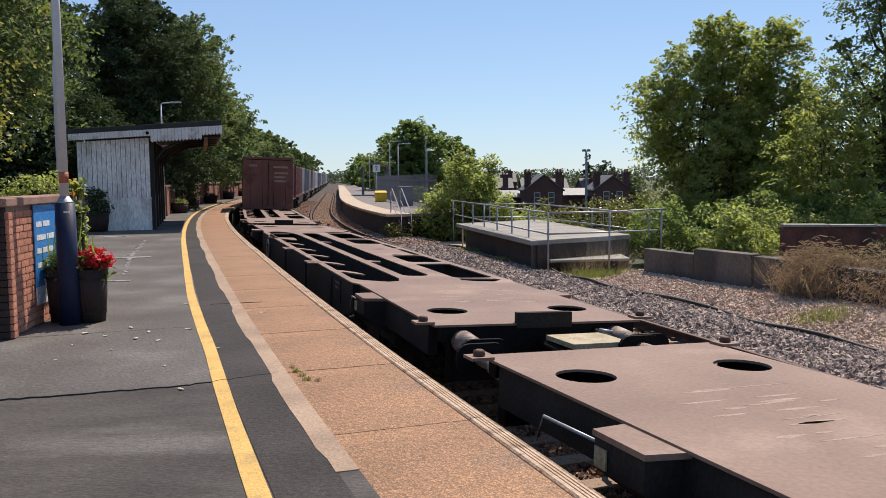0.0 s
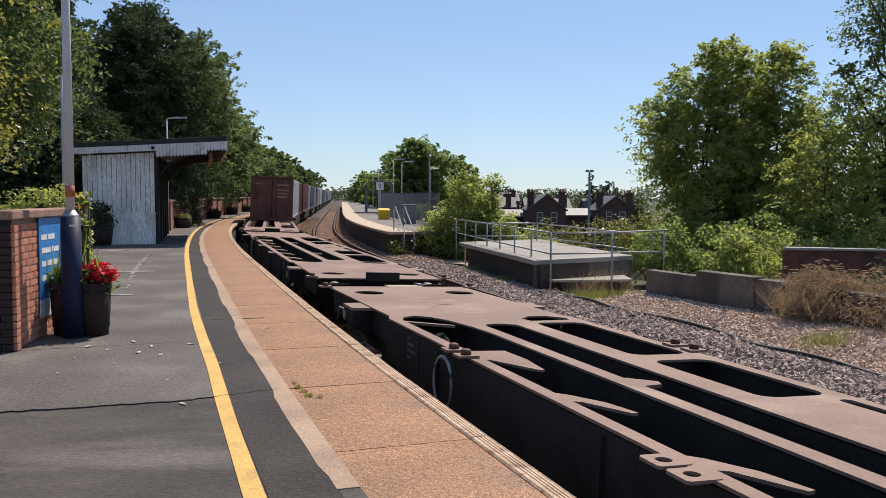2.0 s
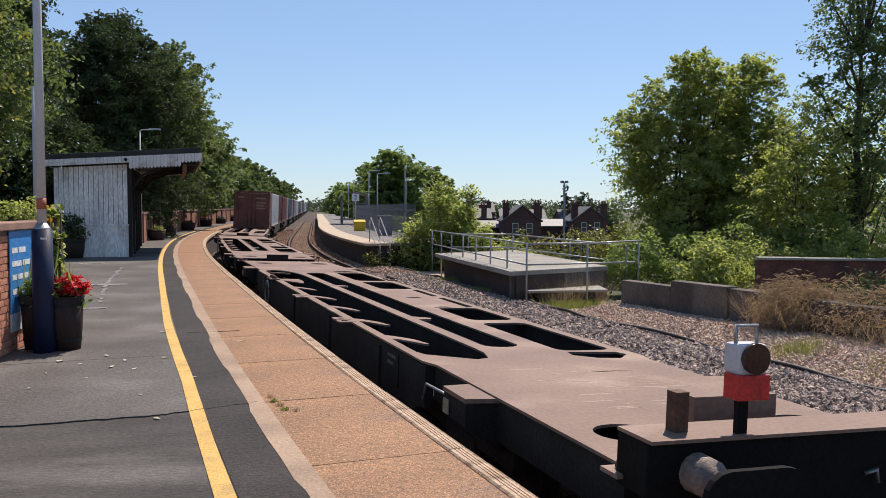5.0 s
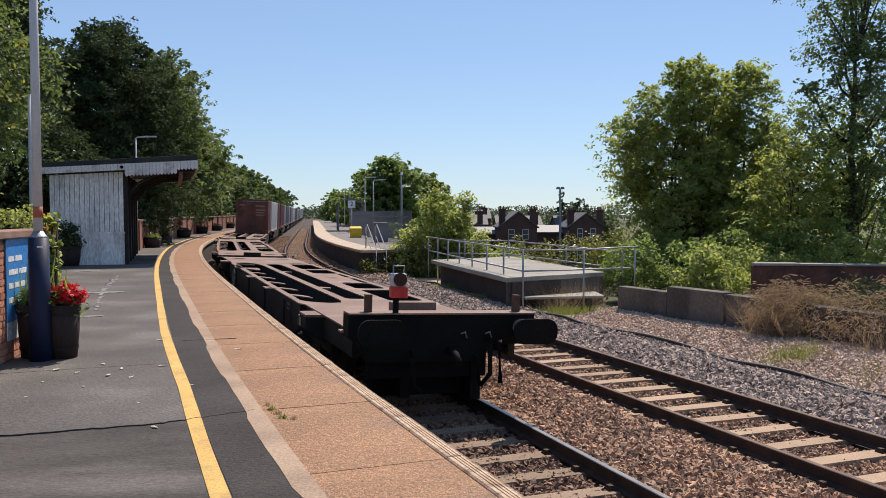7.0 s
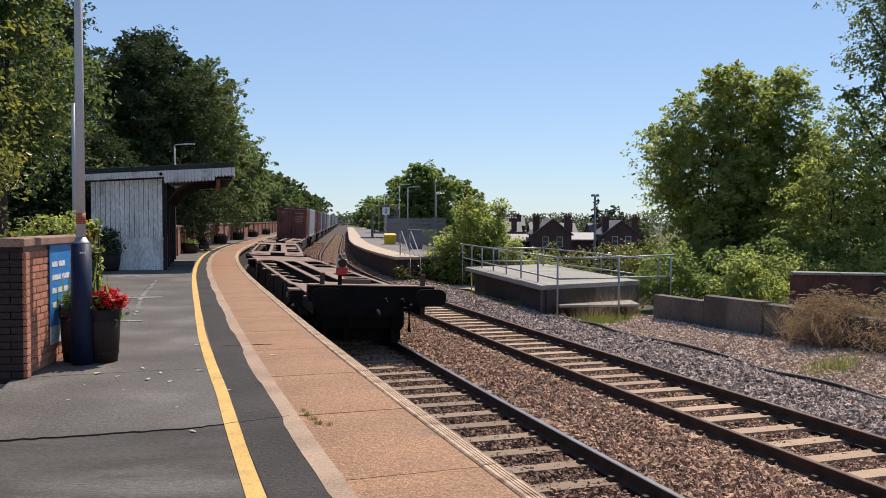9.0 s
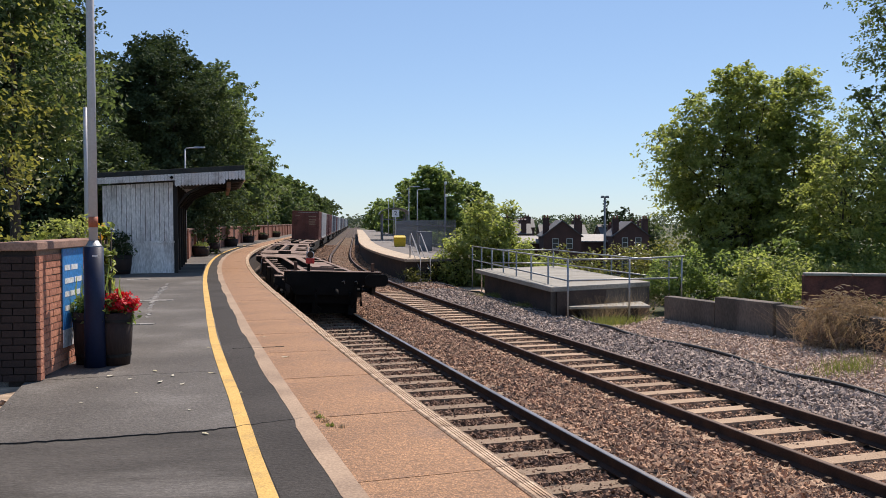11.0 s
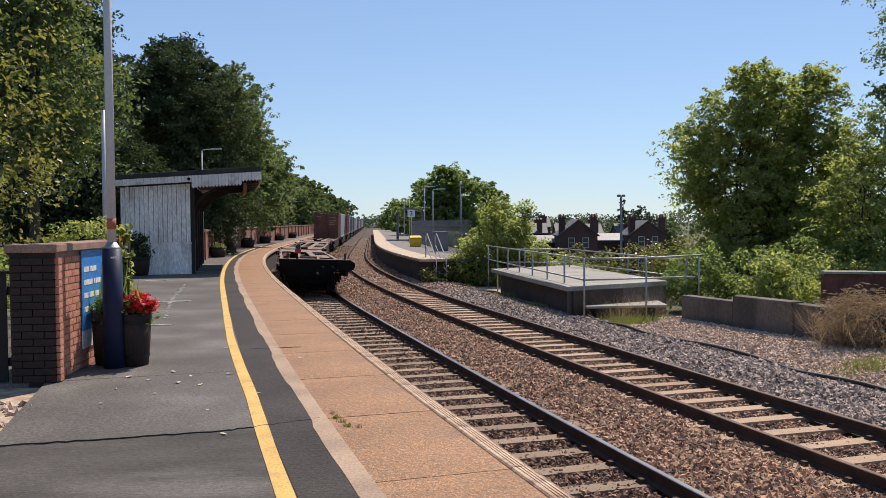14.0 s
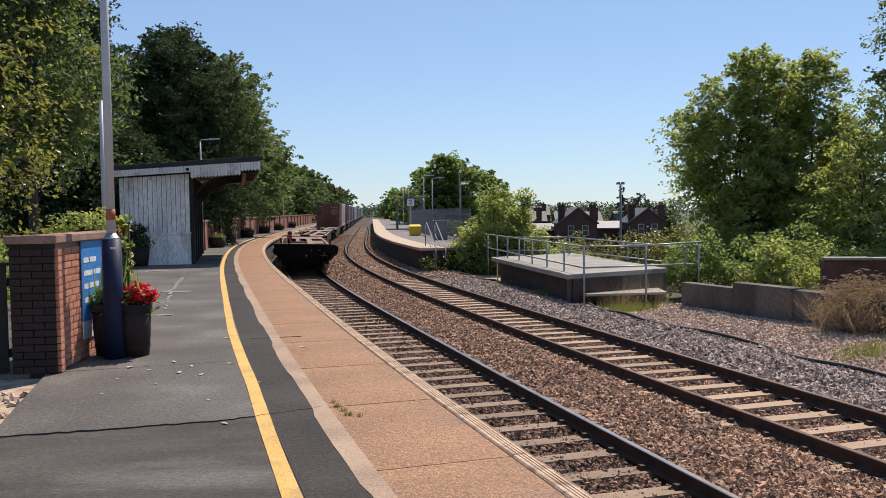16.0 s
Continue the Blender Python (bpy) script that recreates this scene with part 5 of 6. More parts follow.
# ---- town ----
def house(x, y, z, w, d, h, pitch, rz, roofmat, label, windows=2, chimneys=2):
    """A brick house, gable to the front, with chimneys at the eaves and sash windows."""
    root = thing("house", x, y, z, rz, label=label, category="house", group="terraced houses")
    hw, ridge = w / 2, h + w / 2 * pitch
    body = Shape().loft([[(-hw, yy, 0), (hw, yy, 0), (hw, yy, h), (0, yy, ridge), (-hw, yy, h)] for yy in (0, d)])
    part("wall", body, HOUSEBRICK, root)
    for sx in (-1, 1):
        ring = [[(sx * (hw + 0.25), yy, h - 0.25 * pitch), (0, yy, ridge), (0, yy, ridge + 0.16), (sx * (hw + 0.25), yy, h - 0.25 * pitch + 0.16)] for yy in (-0.2, d + 0.2)]
        part("roof", Shape().loft(ring), roofmat, root)
    for k in range(chimneys):
        sx = (-1, 1)[k % 2]
        ch = part("chimney", Shape().box((sx * (hw - 0.4), 1.2 + 2 * (k // 2), h + 0.9), (0.8, 0.9, 2.6)), HOUSEBRICK, root)
        part("chimney_cap", Shape().box((sx * (hw - 0.4), 1.2 + 2 * (k // 2), h + 2.25), (0.95, 1.05, 0.18)), HOUSEBRICK, ch)
        for e in (-0.2, 0.2):
            part("chimney_pot", Shape().tube([(sx * (hw - 0.4) + e, 1.2 + 2 * (k // 2), h + 2.3), (sx * (hw - 0.4) + e, 1.2 + 2 * (k // 2), h + 2.75)], (0.13, 0.1), 8), BRICKFAR, ch)
    for fl in (2.1, 5.0):
        for k in range(windows):
            wx = (k - (windows - 1) / 2) * (w / windows * 0.75)
            win = part("window", Shape().box((wx, -0.02, fl + 0.6), (0.82, 0.1, 1.35)), WHITEFRAME, root)
            for e in (-0.36, 0.36):
                part("pane", Shape().box((wx, -0.05, fl + 0.6 + e * 0.88), (0.66, 0.08, 0.56)), WINDOWGLASS, win)
    return root


TOWN = -6.8
house(26.75, 108, TOWN, 4.9, 9, 6.6, 0.78, -8, TILEROOF, "dark brick gabled house with two tall chimneys")
house(37.35, 112, TOWN, 4.8, 9, 6.5, 0.76, -8, TILEROOF, "dark brick gabled house with two chimneys")
house(17.0, 104, TOWN, 4.6, 9, 6.7, 0.78, -8, TILEROOF, "dark brick gabled house partly behind trees")
for x, y, w, roofm, hh in ((20.0, 118, 5.0, PALEROOF, 5.6), (28.4, 118, 4.6, PALEROOF, 5.5), (38.4, 120, 5.0, PALEROOF, 5.6), (18.5, 140, 9, TILEROOF, 6.0), (30, 145, 9, TILEROOF, 6.4), (41, 150, 9, TILEROOF, 6.2), (52, 150, 9, TILEROOF, 6.2), (24, 165, 10, PALEROOF, 7.2), (38, 180, 10, TILEROOF, 7.2)):
    house(x, y, TOWN, w, 8, hh, 0.35, 82, roofm, "terraced brick house seen over the embankment", chimneys=2)


def street_lamp(x, y, z, h):
    root = thing("street_lamp", x, y, z, label="tall grey column with twin floodlights above the rooftops", category="street lamp")
    part("column", Shape().tube([(0, 0, 0), (0, 0, h)], (0.16, 0.1), 10), FENCEGREY, root)
    for e in (-1, 1):
        part("floodlight", Shape().box((e * 0.22, 0, h + 0.1), (0.36, 0.4, 0.24), rz=0, taper=0.8), FENCEGREY, root, bevel=0.05)


street_lamp(24.6, 82, TOWN, 10.8)
for x, y, h in ((12.5, 78, 7.0),):
    lamp_post(x, y, TOWN, h + 1.0, False, "grey street lamp below the embankment", band=False)
tree("tree", 45.2, 150.0, TOWN, 12.6, 1.7, LEAFDARK, "dark conifer among the houses", 120, 200, 22, 0.4, 0.05, 14, 0.25, group="town trees")
tree("tree", 42.5, 118.0, TOWN, 8.6, 2.8, LEAFDEEP, "green tree beside the brick houses", 124, 300, 22, 0.35, 0.03, 16, 0.2, group="town trees")
tree("tree", 55.0, 170.0, TOWN, 11.0, 5.0, LEAFDARK, "dark tree among the houses", 121, 260, 22, 0.45, 0.05, 16, 0.25, group="town trees")
tree("tree", 36.0, 190.0, TOWN, 10.5, 5.0, LEAFDARK, "dark tree among the houses", 122, 260, 22, 0.45, 0.05, 16, 0.25, group="town trees")
tree("tree", 20.0, 200.0, TOWN, 10.0, 5.0, LEAFDARK, "dark tree among the houses", 123, 260, 22, 0.45, 0.05, 16, 0.25, group="town trees")


def far_woods():
    rg = np.random.default_rng(77)
    n = 900
    x = rg.uniform(-260, 420, n)
    y = 420 + rg.uniform(-30, 90, n) + 0.1 * abs(x)
    hgt = 10.2 + 3.6 * np.array([noise.noise(Vector((a * 0.03, 0.3, 0))) for a in x]) + rg.uniform(-1, 2.0, n)
    keep = abs(x) < 1000
    ctr = []
    for a, b, c in zip(x[keep], y[keep], hgt[keep]):
        k = 30
        ctr.append(np.stack([a + rg.normal(0, 2.2, k), b + rg.normal(0, 1.5, k), TOWN + c * rg.random(k) ** 0.5], 1))
    ob = part("far_woods", leaf_mesh("far_woods", np.concatenate(ctr), 1.9, LEAFFAR, 5), None)
    tagged(ob, "distant dark tree line beyond the rooftops", "woods", kind="stuff")


far_woods()


# ---- the train ----
DECK_L, PITCH, DECK = 19.8, 21.2, 0.995
LEAN = 2.1         # degrees that the canted curve tips the train to the right
HALF = DECK_L / 2


def rounded(x0, x1, y0, y1, r, n=5):
    pts = []
    for cx, cy, a in ((x1 - r, y1 - r, 0), (x0 + r, y1 - r, 90), (x0 + r, y0 + r, 180), (x1 - r, y0 + r, 270)):
        for i in range(n + 1):
            t = radians(a + 90 * i / n)
            pts.append((cx + r * math.cos(t), cy + r * math.sin(t)))
    return pts


def plate(loops, z, thick, material, name):
    """A steel plate with holes, as a mesh: first loop the outline, the rest openings."""
    bm = bmesh.new()
    edges = []
    for loop in loops:
        vs = [bm.verts.new((x, y, z)) for x, y in loop]
        edges += [bm.edges.new((vs[i], vs[(i + 1) % len(vs)])) for i in range(len(vs))]
    bmesh.ops.triangle_fill(bm, use_beauty=True, use_dissolve=False, edges=edges)
    ext = bmesh.ops.extrude_face_region(bm, geom=list(bm.faces))
    bmesh.ops.translate(bm, vec=(0, 0, -thick), verts=[g for g in ext["geom"] if isinstance(g, bmesh.types.BMVert)])
    bmesh.ops.recalc_face_normals(bm, faces=list(bm.faces))
    me = bpy.data.meshes.new(name)
    bm.to_mesh(me)
    bm.free()
    me.materials.append(material)
    return me


def circle(cx, cy, rx, ry=None, n=24):
    return [(cx + rx * math.cos(2 * math.pi * i / n), cy + (ry or rx) * math.sin(2 * math.pi * i / n)) for i in range(n)]


def flat_wagon():
    """Skeletal container flat: plated ends with round holes, open middle with long beams, two bogies."""
    root = thing("flat_wagon", label="empty rust-brown container flat wagon with a skeletal steel deck", category="wagon", group="freight train")
    W = 1.24
    N = 1.17
    right = [(W, -6.1), (N, -6.35), (N, -HALF)]
    outline = right[::-1] + [(x, -y) for x, y in right]
    outline = outline + [(-x, y) for x, y in outline[::-1]]
    holes = []
    for e in (-1, 1):
        for x in (-0.73, 0.75):
            holes.append(circle(x, e * (HALF - 0.94), 0.23))
    y0, y1 = -6.0, 6.1
    long = [(-1.13, y0 + 0.42), (-1.07, y0 + 0.2), (-0.9, y0), (-0.68, y0 - 0.1), (-0.51, y0 - 0.02), (-0.43, y0 + 0.3), (-0.42, y0 + 0.6)]
    holes.append(long + [(-0.42, 4.9), (-0.46, 5.4), (-0.55, 5.88), (-0.68, 6.2), (-0.85, 6.33), (-1.03, 6.2), (-1.11, 5.95)])
    holes.append(rounded(-0.26, 0.17, y0 + 0.62, y1 - 0.52, 0.19))
    for a, b in ((-5.7, -3.4), (-3.1, -1.62), (1.56, 3.12), (3.4, 5.62)):
        holes.append(rounded(0.46, 1.1, a, b, 0.15))
    for e in (-1, 1):
        holes.append([(0.5, e * 5.78), (1.06, e * 5.84), (1.1, e * 6.0), (0.9, e * 6.22), (0.65, e * 6.18), (0.46, e * 5.98)])
    for a, b in ((0.17, 1.4), (-1.5, -0.1)):
        holes.append(rounded(1.0, 1.12, a, b, 0.05))
    for a in (-0.08, -1.56):
        holes.append([(0.42, a), (0.74, a - 0.02), (0.7, a + 0.1), (0.6, a + 0.14)])
    part("deck", plate([outline] + holes, DECK, 0.022, RUST, "deck"), None, root)
    for x, w in ((-0.27, 0.26), (0.31, 0.26)):
        part("centre_sill", Shape().box((x, 0, DECK - 0.32), (w, DECK_L - 0.6, 0.56)), FRAME, root)
    for x in (-W + 0.05, W - 0.05):
        sill = Shape().loft([[(x + e, yy, DECK - 0.036 - d) for e, d in ((-0.045, 0), (0.045, 0), (0.045, dep), (-0.045, dep))] for yy, dep in ((-6.2, 0.4), (-6.15, 0.4), (-5.0, 0.66), (5.0, 0.66), (6.15, 0.4), (6.2, 0.4))])
        part("side_sill", sill, FRAME, root)
        for e in (-1, 1):
            part("end_sill", Shape().box((math.copysign(N - 0.08, x), e * 7.9, DECK - 0.2), (0.1, 3.4, 0.32)), FRAME, root)
        for yy in (-7.47, 7.5):
            part("outrigger", Shape().loft([[(math.copysign(1.1, x), yy + q, DECK - 0.05), (math.copysign(1.41, x), yy + q, DECK - 0.05), (math.copysign(1.41, x), yy + q, DECK - 0.24), (math.copysign(1.1, x), yy + q, DECK - 0.46)] for q in (-0.25, 0.25)]), FRAME, root)
            rim, tip = math.copysign(N - 0.03, x), math.copysign(1.42, x)
            edge = [(rim, yy - 0.3), (tip, yy - 0.26), (tip, yy + 0.26), (rim, yy + 0.3)]
            part("outrigger_plate", Shape().prism(edge[::1 if x > 0 else -1], DECK - 0.05, DECK - 0.014), RUST, root)
            part("maker_plate", Shape().box((math.copysign(1.424, x), yy + 0.16, DECK - 0.16), (0.012, 0.12, 0.12)), CREAM, root, "small grimy yellow plate")
            part("step_iron", Shape().tube([(math.copysign(W + 0.02, x), yy + 0.36, DECK - 0.16), (math.copysign(W + 0.04, x), yy + 1.1, DECK - 0.17), (math.copysign(W + 0.04, x), yy + 1.18, DECK - 0.34)], 0.013, 6), STEEL, root)
    part("arm", Shape().prism([(-1.15, 3.4), (-1.06, 3.44), (-0.8, 2.92), (-0.75, 2.92), (-0.69, 3.4), (-0.71, 3.87), (-1.15, 3.9)], DECK - 0.034, DECK - 0.012), RUST, root)
    for yy in (3.43, 1.87, 0.22, -1.35, -2.93, -4.5):
        if yy < 3:
            part("arm", Shape().prism([(-1.15, yy - 0.06), (-1.03, yy - 0.12), (-0.84, yy - 0.5), (-0.79, yy - 0.49), (-0.86, yy - 0.16), (-1.02, yy + 0.12), (-1.15, yy + 0.25)], DECK - 0.034, DECK - 0.012), RUST, root)
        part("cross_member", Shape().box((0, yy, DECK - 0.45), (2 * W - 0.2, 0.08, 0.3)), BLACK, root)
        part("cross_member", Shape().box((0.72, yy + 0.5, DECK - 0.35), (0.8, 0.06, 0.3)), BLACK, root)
    for yy in (2.36, -2.68):
        part("tab", Shape().prism([(-0.28, yy - 0.2), (-0.04, yy - 0.16), (0.0, yy - 0.05), (-0.2, yy + 0.12), (-0.28, yy + 0.14)], DECK - 0.045, DECK - 0.012), RUST, root)
    for sg, ya, yb in ((-1, 5.62, 6.04), (1, 6.02, 5.62)):
        part("stay", Shape().prism([(-1.12, sg * ya - 0.05), (-0.58, sg * yb - 0.03), (-0.58, sg * yb + 0.03), (-1.12, sg * ya + 0.05)], DECK - 0.05, DECK - 0.02), RUST, root)
    for yy in (0.22, -2.93):
        for dy in (0.1, -0.16):
            part("pocket_plate", plate([rounded(-1.41, -1.18, yy + dy - 0.11, yy + dy + 0.11, 0.02, 1), rounded(-1.36, -1.26, yy + dy - 0.05, yy + dy + 0.05, 0.05, 3)], DECK + 0.006, 0.02, RUST, "pocket_plate"), None, root)
    for yy, bars in ((5.15, ((-0.1, 0.12), (-0.17, 0.2), (-0.24, 0.3), (-0.31, 0.16))), (-5.1, ((-0.12, 0.3), (-0.2, 0.22)))):
        panel = part("data_panel", Shape().box((-W - 0.001, yy, DECK - 0.24), (0.012, 0.46, 0.36)), FRAME, root)
        for dz, ln in bars:
            part("lettering_bar", Shape().box((-W - 0.008, yy + 0.17 - ln / 2, DECK + dz), (0.004, ln, 0.035)), SIDELETTER, panel)
    for yy in (-4.6, -1.9, 1.1, 4.3):
        part("side_bracket", Shape().box((-W - 0.005, yy, DECK - 0.32), (0.05, 0.07, 0.5)), FRAME, root)
    for yy, zz in ((-3.6, 0.42), (1.9, 0.4), (5.2, 0.5)):
        part("brake_rigging", Shape().tube([(-0.85, yy - 0.7, zz), (-0.9, yy, zz - 0.06), (-0.86, yy + 0.8, zz + 0.05)], 0.022, 6), STEEL, root, "worn bright brake rod")
    for yy in (-2.2, 0.9):
        part("air_tank", Shape().tube([(-0.72, yy - 0.42, 0.4), (-0.72, yy - 0.36, 0.4), (-0.72, yy + 0.36, 0.4), (-0.72, yy + 0.42, 0.4)], (0.08, 0.15, 0.15, 0.08), 14), FRAME, root)
    # Black sheets added below the deck so no sun shines through its openings
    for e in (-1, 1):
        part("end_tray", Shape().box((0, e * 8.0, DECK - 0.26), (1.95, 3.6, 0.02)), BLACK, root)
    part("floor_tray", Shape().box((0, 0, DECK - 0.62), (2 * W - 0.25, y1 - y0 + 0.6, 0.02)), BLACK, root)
    for yy in (-HALF + 0.14, HALF - 0.14, 3.69):
        for x in (-1.25, 1.25):
            for k in ((0,) if abs(yy) > HALF - 1 else (-0.16, 0.16)):
                part("spigot_base", Shape().box((x, yy + k, DECK + 0.012), (0.2, 0.18, 0.025)), RUST, root)
                part("spigot", Shape().tube([(x, yy + k, DECK + 0.02), (x, yy + k, DECK + 0.04), (x, yy + k, DECK + 0.07), (x, yy + k, DECK + 0.078)], (0.046, 0.052, 0.045, 0.026), 10), SPIGOT, root)
    rg = random.Random(21)
    for e in (-1, 1):
        for k in range(26):
            cx, cy, ln, wd, tilt = rg.uniform(-0.45, 0.55), e * rg.uniform(6.5, 8.4), rg.uniform(0.12, 0.5), rg.uniform(0.02, 0.06), rg.uniform(-0.05, 0.12)
            streak = [[(cx + (q - 0.5) * ln, cy + (q - 0.5) * ln * tilt - wd * r, DECK + zz) for r, zz in ((-0.5, 0.0), (-0.45, 0.0012), (0.45, 0.0012), (0.5, 0.0))] for q, r in ((0, 0), (0.3, 0), (0.7, 0), (1, 0))]
            streak = [[(x, cy + (y - cy) * f, z) for x, y, z in ring] for ring, f in zip(streak, (0.25, 1.0, 0.8, 0.2))]
            part("scuff_mark", Shape().loft(streak), SCUFF, root)
    for e in (-1, 1):
        part("headstock", Shape().box((-0.2, e * (HALF - 0.08), DECK - 0.31), (1.6, 0.14, 0.55)).box((0, e * (HALF - 0.08), DECK - 0.1), (2.2, 0.13, 0.14)), BLACK, root)
        if e < 0:
            part("coupling_block", Shape().box((0.03, e * (HALF - 0.02), DECK + 0.03), (0.62, 0.08, 0.16)), FRAME, root)
        part("drawhook", Shape().tube([(0, e * (HALF - 0.1), DECK - 0.2), (0, e * (HALF + 0.45), DECK - 0.22), (0, e * (HALF + 0.6), DECK - 0.32)], 0.05, 8), BLACK, root)
        part("air_hose", Shape().tube([(0.35, e * (HALF + 0.0), DECK - 0.25), (0.38, e * (HALF + 0.25), DECK - 0.3), (0.38, e * (HALF + 0.32), DECK - 0.6)], 0.03, 8), BLACK, root)
        if e > 0:
            part("coupling_plate", Shape().box((0.45, e * (HALF + 0.95), DECK - 0.12), (0.64, 0.55, 0.05)), CREAM, root, "grimy cream plate")
        part("air_hose", Shape().tube([(0.62, e * (HALF + 0.0), DECK - 0.1), (0.66, e * (HALF + 0.28), DECK - 0.12), (0.66, e * (HALF + 0.36), DECK - 0.62)], 0.035, 8), BLACK, root)
        part("hose_cock", Shape().tube([(0.62, e * (HALF + 0.1), DECK - 0.08), (0.75, e * (HALF + 0.16), DECK - 0.1)], 0.025, 6), STEEL, root)
    ring = [(W + 0.0 - 2 * W - 0.1, 3.88 + 0.25 * math.cos(2 * math.pi * i / 20), DECK - 0.31 + 0.25 * math.sin(2 * math.pi * i / 20)) for i in range(21)]
    part("brake_wheel", Shape().tube(ring, 0.018, 6, caps=False), STEEL, root, "pale hand brake wheel")
    for yy in (-HALF + 3.3, HALF - 3.3):
        bg = part("bogie", Shape().box((-0.98, yy, 0.5), (0.12, 2.5, 0.2)).box((0.98, yy, 0.5), (0.12, 2.5, 0.2)).box((0, yy, 0.55), (2.0, 0.45, 0.24)).box((-0.98, yy, 0.36), (0.14, 0.9, 0.22)).box((0.98, yy, 0.36), (0.14, 0.9, 0.22)), FRAME, root)
        for e in (-0.9, 0.9):
            ws = Shape().tube([(-0.95, 0, 0), (0.95, 0, 0)], 0.075, 10)
            for x in (-0.75, 0.75):
                sg = math.copysign(1, x)
                ws.tube([(x - sg * 0.07, 0, 0), (x - sg * 0.04, 0, 0), (x - sg * 0.035, 0, 0), (x + sg * 0.06, 0, 0)], (0.45, 0.45, 0.42, 0.415), 28)
                for a in range(3):
                    ws.box((x + sg * 0.062, 0.22 * math.cos(a * 2.1), 0.22 * math.sin(a * 2.1)), (0.02, 0.09, 0.09))
            part("wheelset", ws, FRAME, bg, at=(0, yy + e, 0.42))
    return root


BUFFERS = {}


def buffers(root, e, half, z, head):
    """A pair of side buffers on one end of a wagon: housing, ram and oval head."""
    for x in (-half, half):
        key = (x, e, z)
        if key not in BUFFERS:
            ram = Shape().tube([(x, e * (HALF - 0.05), z), (x, e * (HALF + 0.3), z), (x, e * (HALF + 0.31), z), (x, e * (HALF + 0.62), z)], (0.12, 0.105, 0.075, 0.075), 14)
            face = Shape().loft([[(x + a, e * (HALF + yy), z + b) for a, b in rounded(-head[0] / 2, head[0] / 2, -head[1] / 2, head[1] / 2, head[1] * 0.42, 4)][::-int(e)] for yy in (0.62, 0.66)])
            BUFFERS[key] = (ram.mesh("buffer", HOUSING), face.mesh("buffer_head", BLACK))
        ram, face = BUFFERS[key]
        part("buffer_head", face, None, part("buffer", ram, None, root))


def tail_fittings(root):
    """Raised end beam with stakes and the red tail lamp on the last wagon."""
    y, sx = -HALF - 0.02, -0.04
    face = [(-1.27, -0.04), (-1.12, -0.12), (-1.0, -0.36), (0.5, -0.36), (0.62, -0.12), (1.24, -0.02), (1.24, 0.25), (-1.27, 0.25)]
    part("end_beam", Shape().loft([[(a + sx, yy, DECK + b) for a, b in face] for yy in (y - 0.15, y + 0.15)]), BLACK, root, bevel=0.01)
    part("beam_top", Shape().box((-0.015 + sx, y - 0.01, DECK + 0.26), (2.5, 0.34, 0.02)), RUST, root)
    # Black boxes added to keep light out below the beam, for shade and bogie
    part("brake_gear", Shape().box((-0.1, y + 0.5, 0.4), (1.5, 0.3, 0.55)).box((-0.5, y + 0.3, 0.35), (0.12, 0.5, 0.4)).box((0.45, y + 0.25, 0.36), (0.14, 0.5, 0.5)), BLACK, root)
    part("brake_hose", Shape().tube([(-0.5, y - 0.12, DECK - 0.2), (-0.52, y - 0.3, DECK - 0.3), (-0.5, y - 0.32, DECK - 0.62), (-0.36, y - 0.2, DECK - 0.72)], 0.032, 8), BLACK, root)
    part("brake_hose", Shape().tube([(0.5, y - 0.12, DECK - 0.05), (0.52, y - 0.3, DECK - 0.12), (0.52, y - 0.32, DECK - 0.5), (0.44, y - 0.2, DECK - 0.66)], 0.032, 8), BLACK, root)
    for hx in (0.16, 0.5):
        part("hose_cock", Shape().tube([(hx, y - 0.16, DECK - 0.0), (hx + 0.05, y - 0.2, DECK + 0.03), (hx + 0.08, y - 0.18, DECK - 0.05)], 0.014, 6), STEEL, root, "bright steel tap handle")
    for x in (-0.99, 1.03):
        part("stake", Shape().box((x + sx, y, DECK + 0.37), (0.085, 0.085, 0.24)), SPIGOT, root)
    part("stop_block", Shape().box((-0.25 + sx, y + 0.5, DECK + 0.26), (0.62, 0.14, 0.17)), RUST, root)
    part("lamp_bracket", Shape().box((-0.665 + sx, y - 0.12, DECK + 0.32), (0.07, 0.03, 0.36)), BLACK, root)
    lamp = part("tail_lamp", Shape().box((-0.635 + sx, y - 0.12, DECK + 0.53), (0.21, 0.13, 0.14)), LAMPRED, root, "red tail lamp body", bevel=0.008)
    part("lamp_housing", Shape().box((-0.635 + sx, y - 0.1, DECK + 0.68), (0.19, 0.14, 0.17)), GREYPAINT, lamp, "pale grey lamp housing", bevel=0.02)
    part("lens", Shape().tube([(-0.635 + sx, y - 0.165, DECK + 0.69), (-0.635 + sx, y - 0.2, DECK + 0.69)], 0.085, 18), LENS, lamp)
    part("handle", Shape().tube([(u + sx, y - 0.1, DECK + v) for u, v in ((-0.705, 0.75), (-0.705, 0.86), (-0.565, 0.86), (-0.565, 0.75))], 0.012, 6), STEEL, lamp)


